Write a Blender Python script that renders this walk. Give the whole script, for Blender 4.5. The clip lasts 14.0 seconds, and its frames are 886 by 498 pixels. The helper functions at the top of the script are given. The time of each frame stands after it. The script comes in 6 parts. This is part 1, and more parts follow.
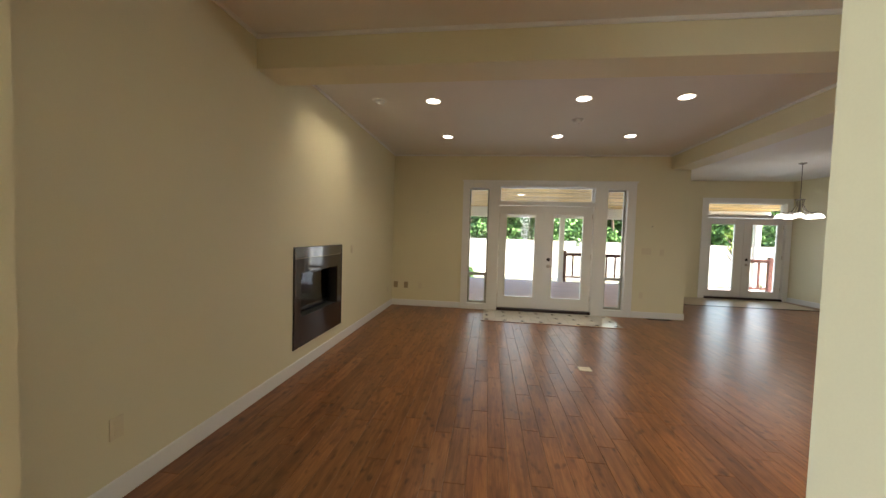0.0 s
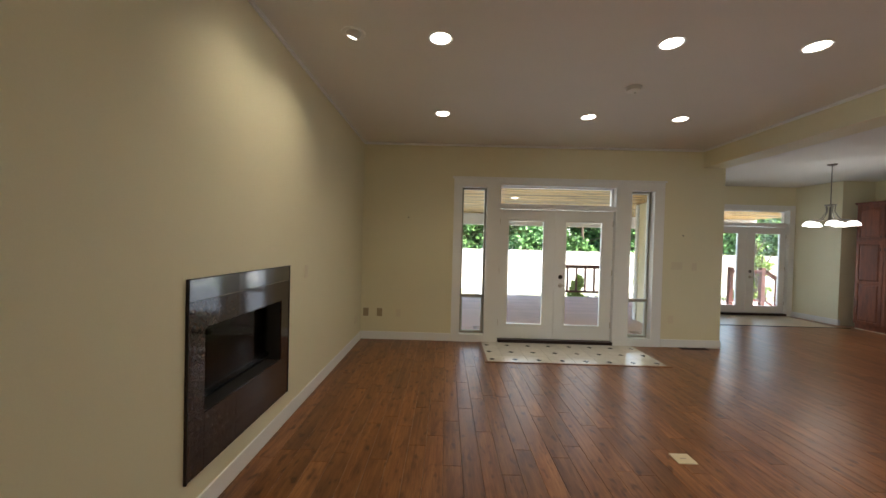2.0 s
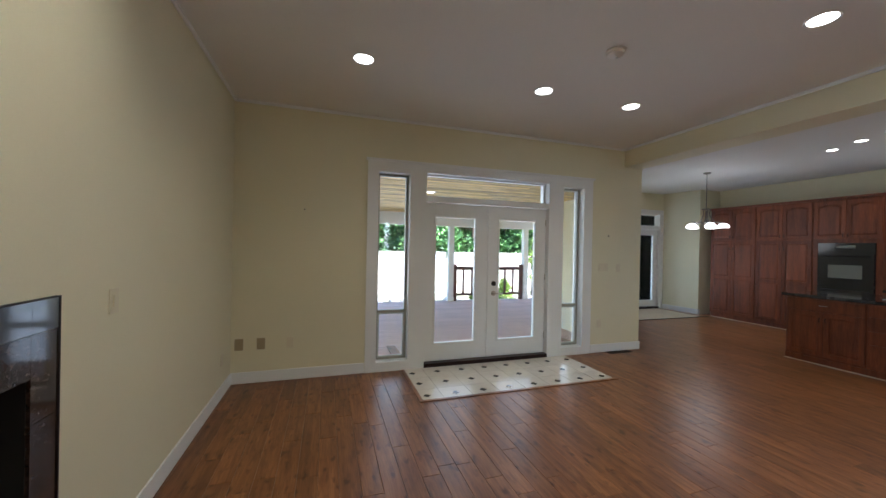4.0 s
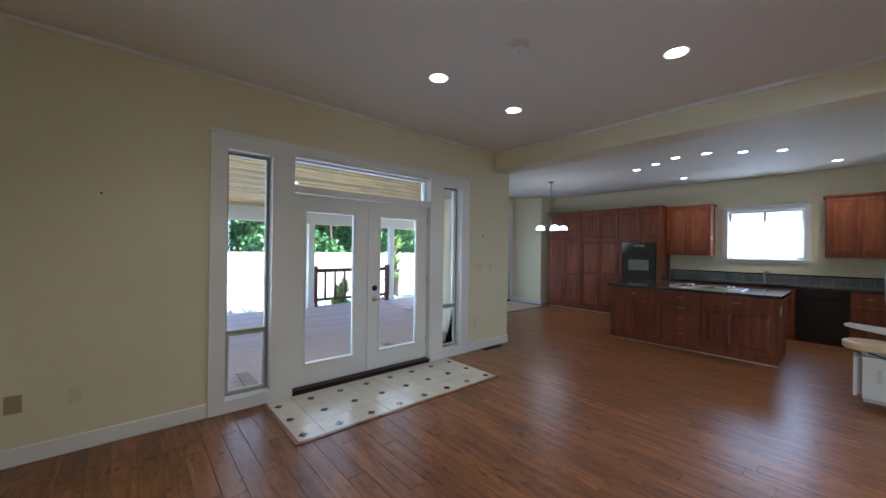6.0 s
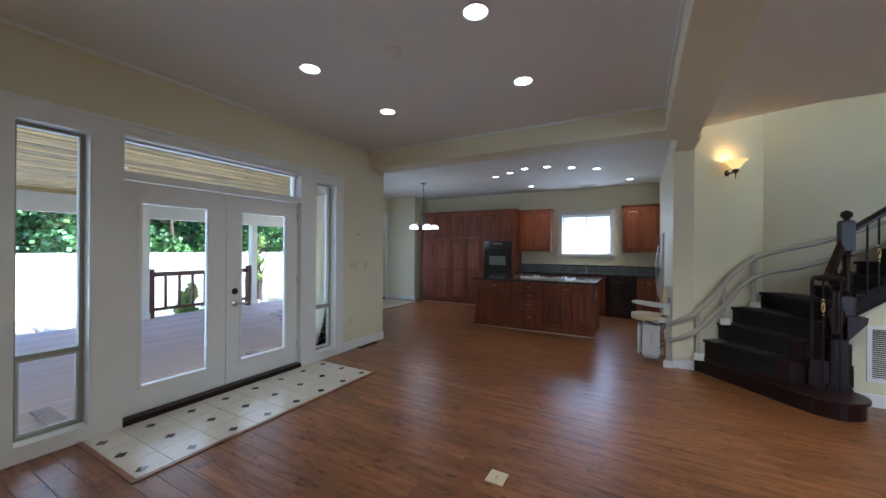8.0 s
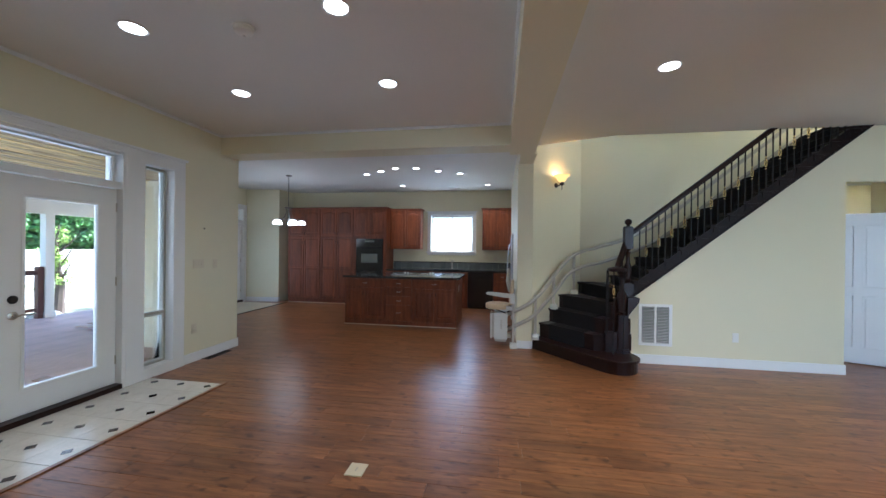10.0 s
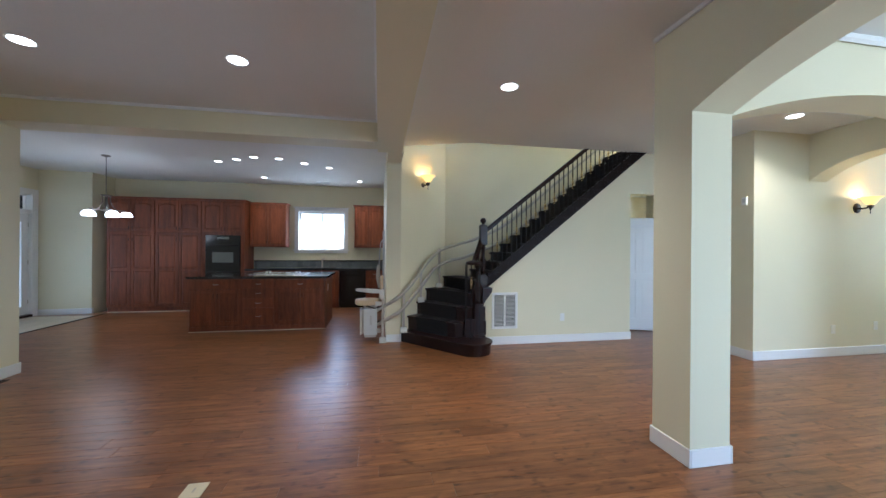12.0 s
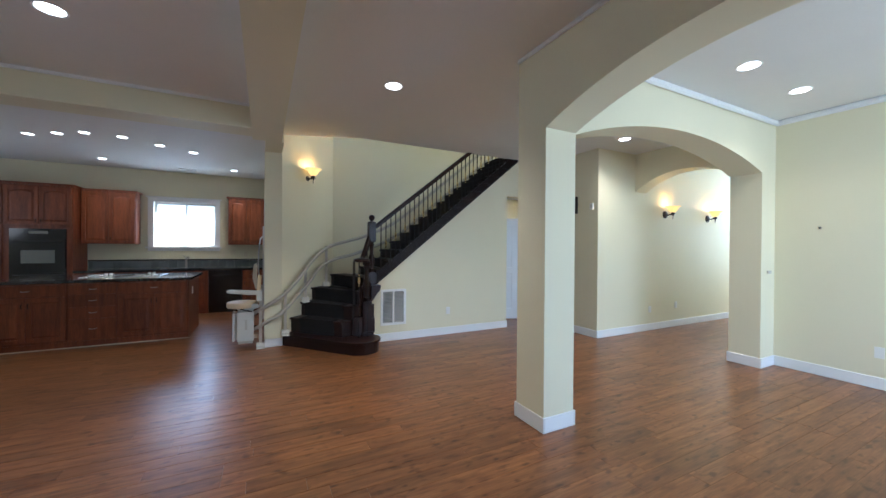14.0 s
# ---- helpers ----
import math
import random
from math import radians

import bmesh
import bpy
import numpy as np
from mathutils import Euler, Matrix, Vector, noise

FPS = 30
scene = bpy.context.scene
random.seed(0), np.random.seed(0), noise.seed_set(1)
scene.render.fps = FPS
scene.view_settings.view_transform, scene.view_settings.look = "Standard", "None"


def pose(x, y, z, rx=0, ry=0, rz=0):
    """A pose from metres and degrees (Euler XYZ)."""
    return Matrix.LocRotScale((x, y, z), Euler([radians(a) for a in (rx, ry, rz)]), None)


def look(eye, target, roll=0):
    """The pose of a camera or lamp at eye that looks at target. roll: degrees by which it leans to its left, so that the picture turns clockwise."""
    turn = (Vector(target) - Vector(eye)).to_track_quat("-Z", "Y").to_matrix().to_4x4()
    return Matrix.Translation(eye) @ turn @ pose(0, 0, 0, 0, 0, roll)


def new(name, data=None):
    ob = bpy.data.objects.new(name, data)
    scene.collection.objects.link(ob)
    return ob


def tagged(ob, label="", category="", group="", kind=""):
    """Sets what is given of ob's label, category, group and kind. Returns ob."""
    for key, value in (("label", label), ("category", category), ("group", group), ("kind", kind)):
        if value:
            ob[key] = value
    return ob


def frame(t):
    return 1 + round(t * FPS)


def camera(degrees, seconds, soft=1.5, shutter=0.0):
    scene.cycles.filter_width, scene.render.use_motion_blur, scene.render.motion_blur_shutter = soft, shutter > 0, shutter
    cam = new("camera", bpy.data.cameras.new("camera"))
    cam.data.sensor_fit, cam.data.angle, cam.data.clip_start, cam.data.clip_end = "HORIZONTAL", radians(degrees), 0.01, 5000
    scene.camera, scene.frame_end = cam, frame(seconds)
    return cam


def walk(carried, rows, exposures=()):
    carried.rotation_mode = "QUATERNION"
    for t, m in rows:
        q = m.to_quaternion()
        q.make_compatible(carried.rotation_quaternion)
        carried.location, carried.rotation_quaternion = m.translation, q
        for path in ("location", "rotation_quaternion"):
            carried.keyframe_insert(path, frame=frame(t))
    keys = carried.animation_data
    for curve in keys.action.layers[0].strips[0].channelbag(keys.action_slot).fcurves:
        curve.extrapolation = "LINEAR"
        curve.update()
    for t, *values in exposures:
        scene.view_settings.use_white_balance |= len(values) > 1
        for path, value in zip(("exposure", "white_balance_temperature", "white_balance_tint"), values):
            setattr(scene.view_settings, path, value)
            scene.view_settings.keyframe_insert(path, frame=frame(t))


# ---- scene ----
cam = camera(102.4, 14.0)
PATH = [
    (0, (0.465, 0.545, 1.446), (0.215, 2.528, 1.361), 1.7),
    (0.5, (0.268, 0.86, 1.462), (0.047, 2.846, 1.377), 1.6),
    (1, (0.135, 1.248, 1.462), (-0.092, 3.234, 1.399), 1.5),
    (1.5, (0.02, 1.682, 1.48), (-0.128, 3.676, 1.442), 1.4),
    (2, (-0.145, 2.074, 1.481), (-0.162, 4.074, 1.45), 1.5),
    (2.2, (-0.214, 2.208, 1.468), (-0.157, 4.207, 1.458), 1.3),
    (4.5, (-0.483, 3.503, 1.473), (0.307, 5.34, 1.463), 1.1),
    (5, (-0.482, 3.681, 1.474), (0.5, 5.423, 1.468), 0.8),
    (5.5, (-0.503, 3.793, 1.488), (0.649, 5.427, 1.485), 0.7),
    (6, (-0.547, 3.833, 1.483), (0.767, 5.34, 1.485), 0.8),
    (6.5, (-0.578, 3.808, 1.455), (0.872, 5.186, 1.465), 0.7),
    (7, (-0.594, 3.84, 1.482), (0.983, 5.071, 1.485), 0.5),
    (7.5, (-0.607, 3.821, 1.478), (1.059, 4.928, 1.478), 0.5),
    (8, (-0.616, 3.784, 1.475), (1.133, 4.753, 1.476), 0.4),
    (8.5, (-0.628, 3.75, 1.478), (1.204, 4.552, 1.476), 0.4),
    (8.7, (-0.628, 3.735, 1.487), (1.226, 4.485, 1.484), 0.6),
    (11, (-0.7, 3.61, 1.43), (1.3, 3.568, 1.429), 0.3),
    (11.5, (-0.722, 3.575, 1.415), (1.268, 3.375, 1.417), 0.4),
    (12, (-0.725, 3.537, 1.421), (1.243, 3.182, 1.42), 0.4),
    (12.5, (-0.749, 3.51, 1.404), (1.183, 2.993, 1.405), 0.6),
    (13, (-0.767, 3.486, 1.397), (1.122, 2.831, 1.398), 0.6),
    (13.5, (-0.762, 3.436, 1.429), (1.083, 2.664, 1.418), 0.5),
    (14, (-0.792, 3.441, 1.422), (0.993, 2.54, 1.409), 0.4),
]
walk(cam, [(t, look(eye, target, roll)) for t, eye, target, roll in PATH],
     exposures=[(0.0, 2.36, 6650, 10), (2.2, 2.28, 6200, 10), (4.5, 2.37, 5250, 10), (8.0, 2.22, 4950, 10), (11.0, 2.56, 4950, 10), (14.0, 2.36, 4950, 10)])

# ---- world, sun, large lights ----
world = bpy.data.worlds.new("sky")
scene.world = world
world.use_nodes = True
wn = world.node_tree
wn.nodes.clear()
sky = wn.nodes.new("ShaderNodeTexSky")
sky.sky_type, sky.sun_disc = "NISHITA", False
sky.sun_elevation, sky.sun_rotation = radians(49), radians(125)
bg = wn.nodes.new("ShaderNodeBackground")
bg.inputs["Strength"].default_value = 0.15
wout = wn.nodes.new("ShaderNodeOutputWorld")
wn.links.new(sky.outputs[0], bg.inputs[0])
wn.links.new(bg.outputs[0], wout.inputs[0])


def lamp(name, kind, m, energy, color=(1, 1, 1), **more):
    data = bpy.data.lights.new(name, kind)
    data.energy, data.color = energy, color
    if "size" in more:
        data.size = more["size"]
    if "size_y" in more:
        data.shape, data.size_y = "RECTANGLE", more["size_y"]
    if "radius" in more:
        data.shadow_soft_size = more["radius"]
    if "cone" in more:
        data.spot_size, data.spot_blend = radians(more["cone"]), more.get("blend", 0.6)
    if "angle" in more:
        data.angle = radians(more["angle"])
    ob = new(name, data)
    ob.matrix_world = m
    return ob


SUN = 5.0
DAY = (0.80, 0.90, 1.0)
WARM = (1.0, 0.84, 0.62)
lamp("sun", "SUN", look((12.8, -9, 18), (0, 0, 0)), SUN, (1, 0.95, 0.88), angle=0.5)
# daylight through windows: living room, foyer, kitchen, the two pairs of glazed doors
lamp("window_light_living", "AREA", look((-3.35, -0.4, 1.5), (0, -0.2, 1.2)), 23, DAY, size=2.4, size_y=2.0)
lamp("window_light_foyer", "AREA", look((2.2, -6.9, 2.3), (2.3, -4.0, 1.6)), 12, DAY, size=1.2, size_y=2.4)
lamp("window_light_kitchen", "AREA", look((8.74, 4.95, 1.86), (5, 4.95, 1.2)), 5, DAY, size=1.1, size_y=0.95)
lamp("window_light_great", "AREA", look((1.53, 7.90, 1.3), (1.53, 3.0, 1.0)), 7, DAY, size=3.2, size_y=2.1)
lamp("window_light_nook", "AREA", look((6.75, 10.62, 1.3), (6.75, 6.0, 1.0)), 8, (0.68, 0.84, 1.0), size=1.8, size_y=2.1)

# added warm fill high in the stairwell, no window there; brightens the outer wall
lamp("landing_fill", "AREA", look((4.9, -2.7, 4.9), (4.9, 2.0, 2.2)), 12, (1, 0.94, 0.80), size=0.9, size_y=0.9)


# ---- materials ----
def mat(name, color, rough=0.5, metal=0.0, var=0.0, scale=3.0, fine=60.0, bump=0.0, grain=None, emit=0.0, trans=0.0,
        coat=0.0, color2=None, island=False, rand=0.0, spec=None, fine_amount=0.4, ior=None):
    """A principled material; colour varies at two scales, with fine relief; grain stretches the noise along an axis."""
    m = bpy.data.materials.new(name)
    m.use_nodes = True
    nt = m.node_tree
    b = nt.nodes["Principled BSDF"]
    c = (*color, 1)
    b.inputs["Base Color"].default_value = c
    b.inputs["Roughness"].default_value = rough
    b.inputs["Metallic"].default_value = metal
    b.inputs["Coat Weight"].default_value = coat
    b.inputs["Coat Roughness"].default_value = 0.12
    if spec is not None:
        b.inputs["Specular IOR Level"].default_value = spec
    if ior:
        b.inputs["IOR"].default_value = ior
    if trans:
        b.inputs["Transmission Weight"].default_value = trans
    if emit:
        b.inputs["Emission Color"].default_value = c
        b.inputs["Emission Strength"].default_value = emit
    if var or bump or color2 or rand:
        tc = nt.nodes.new("ShaderNodeTexCoord")
        mp = nt.nodes.new("ShaderNodeMapping")
        nt.links.new(tc.outputs["Object"], mp.inputs[0])
        if grain:
            mp.inputs["Scale"].default_value = grain
        n1 = nt.nodes.new("ShaderNodeTexNoise")
        n1.inputs["Scale"].default_value, n1.inputs["Detail"].default_value = scale, 5
        n2 = nt.nodes.new("ShaderNodeTexNoise")
        n2.inputs["Scale"].default_value, n2.inputs["Detail"].default_value = fine, 4
        nt.links.new(mp.outputs[0], n1.inputs["Vector"])
        nt.links.new(mp.outputs[0], n2.inputs["Vector"])
        mixn = nt.nodes.new("ShaderNodeMix")
        mixn.data_type = "FLOAT"
        mixn.inputs["Factor"].default_value = fine_amount
        nt.links.new(n1.outputs["Fac"], mixn.inputs["A"])
        nt.links.new(n2.outputs["Fac"], mixn.inputs["B"])
        value = mixn.outputs["Result"]
        if rand or island:
            info = nt.nodes.new("ShaderNodeNewGeometry" if island else "ShaderNodeObjectInfo")
            add = nt.nodes.new("ShaderNodeMath")
            add.operation = "MULTIPLY_ADD"
            nt.links.new(info.outputs["Random Per Island" if island else "Random"], add.inputs[0])
            add.inputs[1].default_value = rand
            sub = nt.nodes.new("ShaderNodeMath")
            sub.operation = "SUBTRACT"
            nt.links.new(value, sub.inputs[0])
            sub.inputs[1].default_value = rand / 2
            nt.links.new(sub.outputs[0], add.inputs[2])
            value = add.outputs[0]
        ramp = nt.nodes.new("ShaderNodeValToRGB")
        lo = tuple(max(0, x * (1 - var)) for x in color)
        hi = color2 if color2 else tuple(min(1, x * (1 + var)) for x in color)
        ramp.color_ramp.elements[0].position, ramp.color_ramp.elements[0].color = 0.3, (*lo, 1)
        ramp.color_ramp.elements[1].position, ramp.color_ramp.elements[1].color = 0.7, (*hi, 1)
        nt.links.new(value, ramp.inputs[0])
        nt.links.new(ramp.outputs[0], b.inputs["Base Color"])
        if bump:
            bp = nt.nodes.new("ShaderNodeBump")
            bp.inputs["Strength"].default_value, bp.inputs["Distance"].default_value = bump, 0.002
            nt.links.new(n2.outputs["Fac"], bp.inputs["Height"])
            nt.links.new(bp.outputs[0], b.inputs["Normal"])
    return m


M = {}
M["wall"] = mat("wall_paint", (0.75, 0.70, 0.495), 0.6, var=0.03, scale=1.2, fine=140, bump=0.12)
M["ceiling"] = mat("ceiling_paint", (0.79, 0.775, 0.725), 0.75, var=0.03, scale=1.0, fine=90, bump=0.15)
M["trim"] = mat("white_trim_paint", (0.82, 0.82, 0.80), 0.35, var=0.02, scale=4, fine=80, bump=0.03)


def plank_mat(name, island):
    """Laminate oak print: long grain, board-to-board tone, dark smudges and small knots."""
    m = bpy.data.materials.new(name)
    m.use_nodes = True
    nt = m.node_tree
    b = nt.nodes["Principled BSDF"]
    tc = nt.nodes.new("ShaderNodeTexCoord")
    src = nt.nodes.new("ShaderNodeNewGeometry")
    info = nt.nodes.new("ShaderNodeNewGeometry" if island else "ShaderNodeObjectInfo")
    rnd = info.outputs["Random Per Island" if island else "Random"]
    shift = nt.nodes.new("ShaderNodeVectorMath")
    shift.operation = "MULTIPLY_ADD"
    comb = nt.nodes.new("ShaderNodeCombineXYZ")
    for k in range(3):
        nt.links.new(rnd, comb.inputs[k])
    nt.links.new(comb.outputs[0], shift.inputs[0])
    shift.inputs[1].default_value = (37, 53, 11)
    nt.links.new(src.outputs["Position"], shift.inputs[2])

    def noise_at(scale, stretch, detail=5, rough=0.6):
        mp = nt.nodes.new("ShaderNodeMapping")
        mp.inputs["Scale"].default_value = stretch
        nt.links.new(shift.outputs[0], mp.inputs[0])
        n = nt.nodes.new("ShaderNodeTexNoise")
        n.inputs["Scale"].default_value, n.inputs["Detail"].default_value, n.inputs["Roughness"].default_value = scale, detail, rough
        nt.links.new(mp.outputs[0], n.inputs["Vector"])
        return n.outputs["Fac"]

    def ramp(fac, stops):
        r = nt.nodes.new("ShaderNodeValToRGB")
        r.color_ramp.elements[0].position, r.color_ramp.elements[0].color = stops[0][0], (*stops[0][1], 1)
        r.color_ramp.elements[1].position, r.color_ramp.elements[1].color = stops[-1][0], (*stops[-1][1], 1)
        for p, c in stops[1:-1]:
            r.color_ramp.elements.new(p).color = (*c, 1)
        nt.links.new(fac, r.inputs[0])
        return r.outputs[0]

    def multiply(a, c, f=1.0):
        mx = nt.nodes.new("ShaderNodeMix")
        mx.data_type, mx.blend_type = "RGBA", "MULTIPLY"
        mx.inputs["Factor"].default_value = f
        nt.links.new(a, mx.inputs["A"])
        nt.links.new(c, mx.inputs["B"])
        return mx.outputs["Result"]
    grain = noise_at(4.2, (7, 0.5, 1), 3, 0.5)
    col = ramp(grain, [(0.28, (0.170, 0.066, 0.024)), (0.5, (0.250, 0.103, 0.036)), (0.74, (0.325, 0.145, 0.054))])
    tone = ramp(rnd, [(0.0, (0.80, 0.79, 0.78)), (1.0, (1.14, 1.14, 1.14))])
    col = multiply(col, tone)
    cloud = ramp(noise_at(2.4, (2.2, 0.7, 1), 2, 0.4), [(0.34, (0.80, 0.78, 0.76)), (0.62, (1.08, 1.08, 1.08))])
    col = multiply(col, cloud)
    smudge = ramp(noise_at(7.0, (2.6, 0.75, 1), 2, 0.5), [(0.54, (1, 1, 1)), (0.76, (0.48, 0.40, 0.36))])
    col = multiply(col, smudge, 0.8)
    knot = ramp(noise_at(13, (1.8, 0.8, 1), 1, 0.4), [(0.62, (1, 1, 1)), (0.76, (0.36, 0.30, 0.27))])
    col = multiply(col, knot, 0.9)
    fine = noise_at(22, (6, 0.35, 1), 3, 0.55)
    col = multiply(col, ramp(fine, [(0.32, (0.76, 0.73, 0.71)), (0.62, (1.08, 1.08, 1.08))]))
    nt.links.new(col, b.inputs["Base Color"])
    rr = nt.nodes.new("ShaderNodeMapRange")
    rr.inputs["To Min"].default_value, rr.inputs["To Max"].default_value = 0.285, 0.35
    nt.links.new(noise_at(3, (1, 1, 1), 3), rr.inputs["Value"])
    nt.links.new(rr.outputs[0], b.inputs["Roughness"])
    bp = nt.nodes.new("ShaderNodeBump")
    bp.inputs["Strength"].default_value, bp.inputs["Distance"].default_value = 0.06, 0.0005
    nt.links.new(fine, bp.inputs["Height"])
    nt.links.new(bp.outputs[0], b.inputs["Coat Normal"])
    return m


M["plank"] = plank_mat("laminate_plank", False)
M["joint"] = mat("plank_joint", (0.03, 0.015, 0.009), 0.7)
M["siding"] = mat("siding_paint", (0.72, 0.66, 0.46), 0.6, var=0.04, scale=3, bump=0.1)
M["cherry"] = mat("cherry_wood", (0.16, 0.038, 0.014), 0.46, var=0.4, scale=2.5, fine=14, grain=(7, 7, 0.8), rand=0.15,
                  color2=(0.285, 0.080, 0.027), bump=0.06)
M["dark_wood"] = mat("dark_mahogany", (0.013, 0.0055, 0.0045), 0.32, var=0.4, scale=3, fine=30, bump=0.05, spec=0.3,
                     color2=(0.028, 0.010, 0.0075))
M["stair_wood"] = mat("satin_dark_stringer", (0.009, 0.0045, 0.004), 0.55, var=0.3, scale=3, fine=30, spec=0.25, color2=(0.018, 0.008, 0.006))
M["dark_stone"] = mat("dark_granite", (0.012, 0.012, 0.013), 0.06, var=0.6, scale=34, fine=160, color2=(0.055, 0.052, 0.050),
                      coat=0.8)
M["brown_stone"] = mat("brown_granite", (0.009, 0.007, 0.0065), 0.07, var=0.9, scale=44, fine=130, color2=(0.075, 0.050, 0.040), coat=0.15)
M["black"] = mat("black_enamel", (0.012, 0.012, 0.013), 0.18, coat=0.3)
M["deck"] = mat("deck_board", (0.58, 0.44, 0.40), 0.6, var=0.2, scale=3, fine=30, grain=(1, 6, 6), rand=0.2, bump=0.2)
M["pine"] = mat("pine_board", (0.46, 0.25, 0.06), 0.5, var=0.6, scale=2.2, fine=16, grain=(1.6, 6, 6), color2=(0.86, 0.60, 0.20),
                island=True, rand=0.35)
M["rail_wood"] = mat("red_brown_rail_paint", (0.10, 0.032, 0.023), 0.55, var=0.2, scale=5, bump=0.1)


def glass_mat(name, tint=(1, 1, 1)):
    m = bpy.data.materials.new(name)
    m.use_nodes = True
    nt = m.node_tree
    nt.nodes.clear()
    out = nt.nodes.new("ShaderNodeOutputMaterial")
    tr = nt.nodes.new("ShaderNodeBsdfTransparent")
    tr.inputs[0].default_value = (*tint, 1)
    gl = nt.nodes.new("ShaderNodeBsdfGlossy")
    gl.inputs["Roughness"].default_value = 0.02
    fr = nt.nodes.new("ShaderNodeFresnel")
    fr.inputs["IOR"].default_value = 1.45
    mx = nt.nodes.new("ShaderNodeMixShader")
    nt.links.new(fr.outputs[0], mx.inputs[0])
    nt.links.new(tr.outputs[0], mx.inputs[1])
    nt.links.new(gl.outputs[0], mx.inputs[2])
    nt.links.new(mx.outputs[0], out.inputs[0])
    return m


M["glass"] = glass_mat("clear_glass")


# ---- mesh helpers ----
def quad_box(bm, x0, x1, y0, y1, z0, z1):
    vs = [bm.verts.new((x, y, z)) for x in (x0, x1) for y in (y0, y1) for z in (z0, z1)]
    for a, b, c, d in ((0, 1, 3, 2), (4, 6, 7, 5), (0, 4, 5, 1), (2, 3, 7, 6), (0, 2, 6, 4), (1, 5, 7, 3)):
        bm.faces.new((vs[a], vs[b], vs[c], vs[d]))
    return vs


def bevelled(bm, width=0.004, segments=1):
    edges = [e for e in bm.edges if len(e.link_faces) == 2 and e.calc_face_angle(0) > 0.5]
    bmesh.ops.bevel(bm, geom=edges, offset=width, segments=segments, affect="EDGES", profile=0.6)
    return bm


def boxes(*lists, bevel=0.0, segments=1):
    bm = bmesh.new()
    for b in lists:
        quad_box(bm, *b)
    if bevel:
        bevelled(bm, bevel, segments)
    return bm


def prism(bm, points, axis, a, b):
    """Extrudes a 2D outline along an axis between a and b. Outline in (y,z) for x, (x,z) for y, (x,y) for z."""
    def at(p, v):
        return {"x": (v, p[0], p[1]), "y": (p[0], v, p[1]), "z": (p[0], p[1], v)}[axis]
    va = [bm.verts.new(at(p, a)) for p in points]
    vb = [bm.verts.new(at(p, b)) for p in points]
    bm.faces.new(va)
    bm.faces.new(vb[::-1])
    n = len(points)
    for i in range(n):
        bm.faces.new((va[i], vb[i], vb[(i + 1) % n], va[(i + 1) % n]))
    bmesh.ops.recalc_face_normals(bm, faces=bm.faces)
    return bm


def sweep(bm, path, radius, seg=10, cap=True, radii=None):
    """A round tube along a path of points."""
    pts = [Vector(p) for p in path]
    rings, up = [], None
    for i, p in enumerate(pts):
        d = ((pts[min(i + 1, len(pts) - 1)] - pts[max(i - 1, 0)])).normalized()
        if up is None or abs(up.dot(d)) > 0.95:
            up = Vector((0, 0, 1)) if abs(d.z) < 0.9 else Vector((1, 0, 0))
        side = d.cross(up).normalized()
        up = side.cross(d).normalized()
        r = radii[i] if radii else radius
        rings.append([bm.verts.new(p + (side * math.cos(a) + up * math.sin(a)) * r)
                      for a in (2 * math.pi * k / seg for k in range(seg))])
    for r0, r1 in zip(rings, rings[1:]):
        for k in range(seg):
            bm.faces.new((r0[k], r0[(k + 1) % seg], r1[(k + 1) % seg], r1[k]))
    if cap:
        bm.faces.new(rings[0][::-1])
        bm.faces.new(rings[-1])
    return bm


def lathe(bm, profile, x=0, y=0, z=0, seg=16, turn=None):
    """Turns a profile of (radius, height) about an upright axis at x, y, z; turn: an optional matrix."""
    rings = []
    for r, h in profile:
        ring = []
        for k in range(seg):
            a = 2 * math.pi * k / seg
            v = Vector((r * math.cos(a), r * math.sin(a), h))
            if turn:
                v = turn @ v
            ring.append(bm.verts.new(v + Vector((x, y, z))))
        rings.append(ring)
    for r0, r1 in zip(rings, rings[1:]):
        for k in range(seg):
            bm.faces.new((r0[k], r0[(k + 1) % seg], r1[(k + 1) % seg], r1[k]))
    bm.faces.new(rings[0][::-1])
    bm.faces.new(rings[-1])
    return bm


def mesh_of(name, bm, material, smooth=False):
    me = bpy.data.meshes.new(name)
    bm.to_mesh(me)
    bm.free()
    me.materials.append(material)
    if smooth:
        me.polygons.foreach_set("use_smooth", [True] * len(me.polygons))
        me.set_sharp_from_angle(angle=radians(40))
    return me


def part(name, bm, material, parent, label="", smooth=False, kind=""):
    ob = new(name, mesh_of(name, bm, material, smooth))
    ob.parent = parent
    return tagged(ob, label=label, kind=kind)


def solid(name, bm, material, label, category="", kind="", group="", smooth=False):
    return tagged(new(name, mesh_of(name, bm, material, smooth)), label, category, group, kind)


def empty(name, place, label, category, group="", kind=""):
    ob = new(name)
    ob.empty_display_size = 0.1
    ob.location = place
    return tagged(ob, label, category, group, kind)


def own(part_ob, parent):
    """Keeps a part where it is in the world under a thing that stands elsewhere."""
    part_ob.parent = parent
    part_ob.location = Vector(part_ob.location) - Vector(parent.location)
    return part_ob


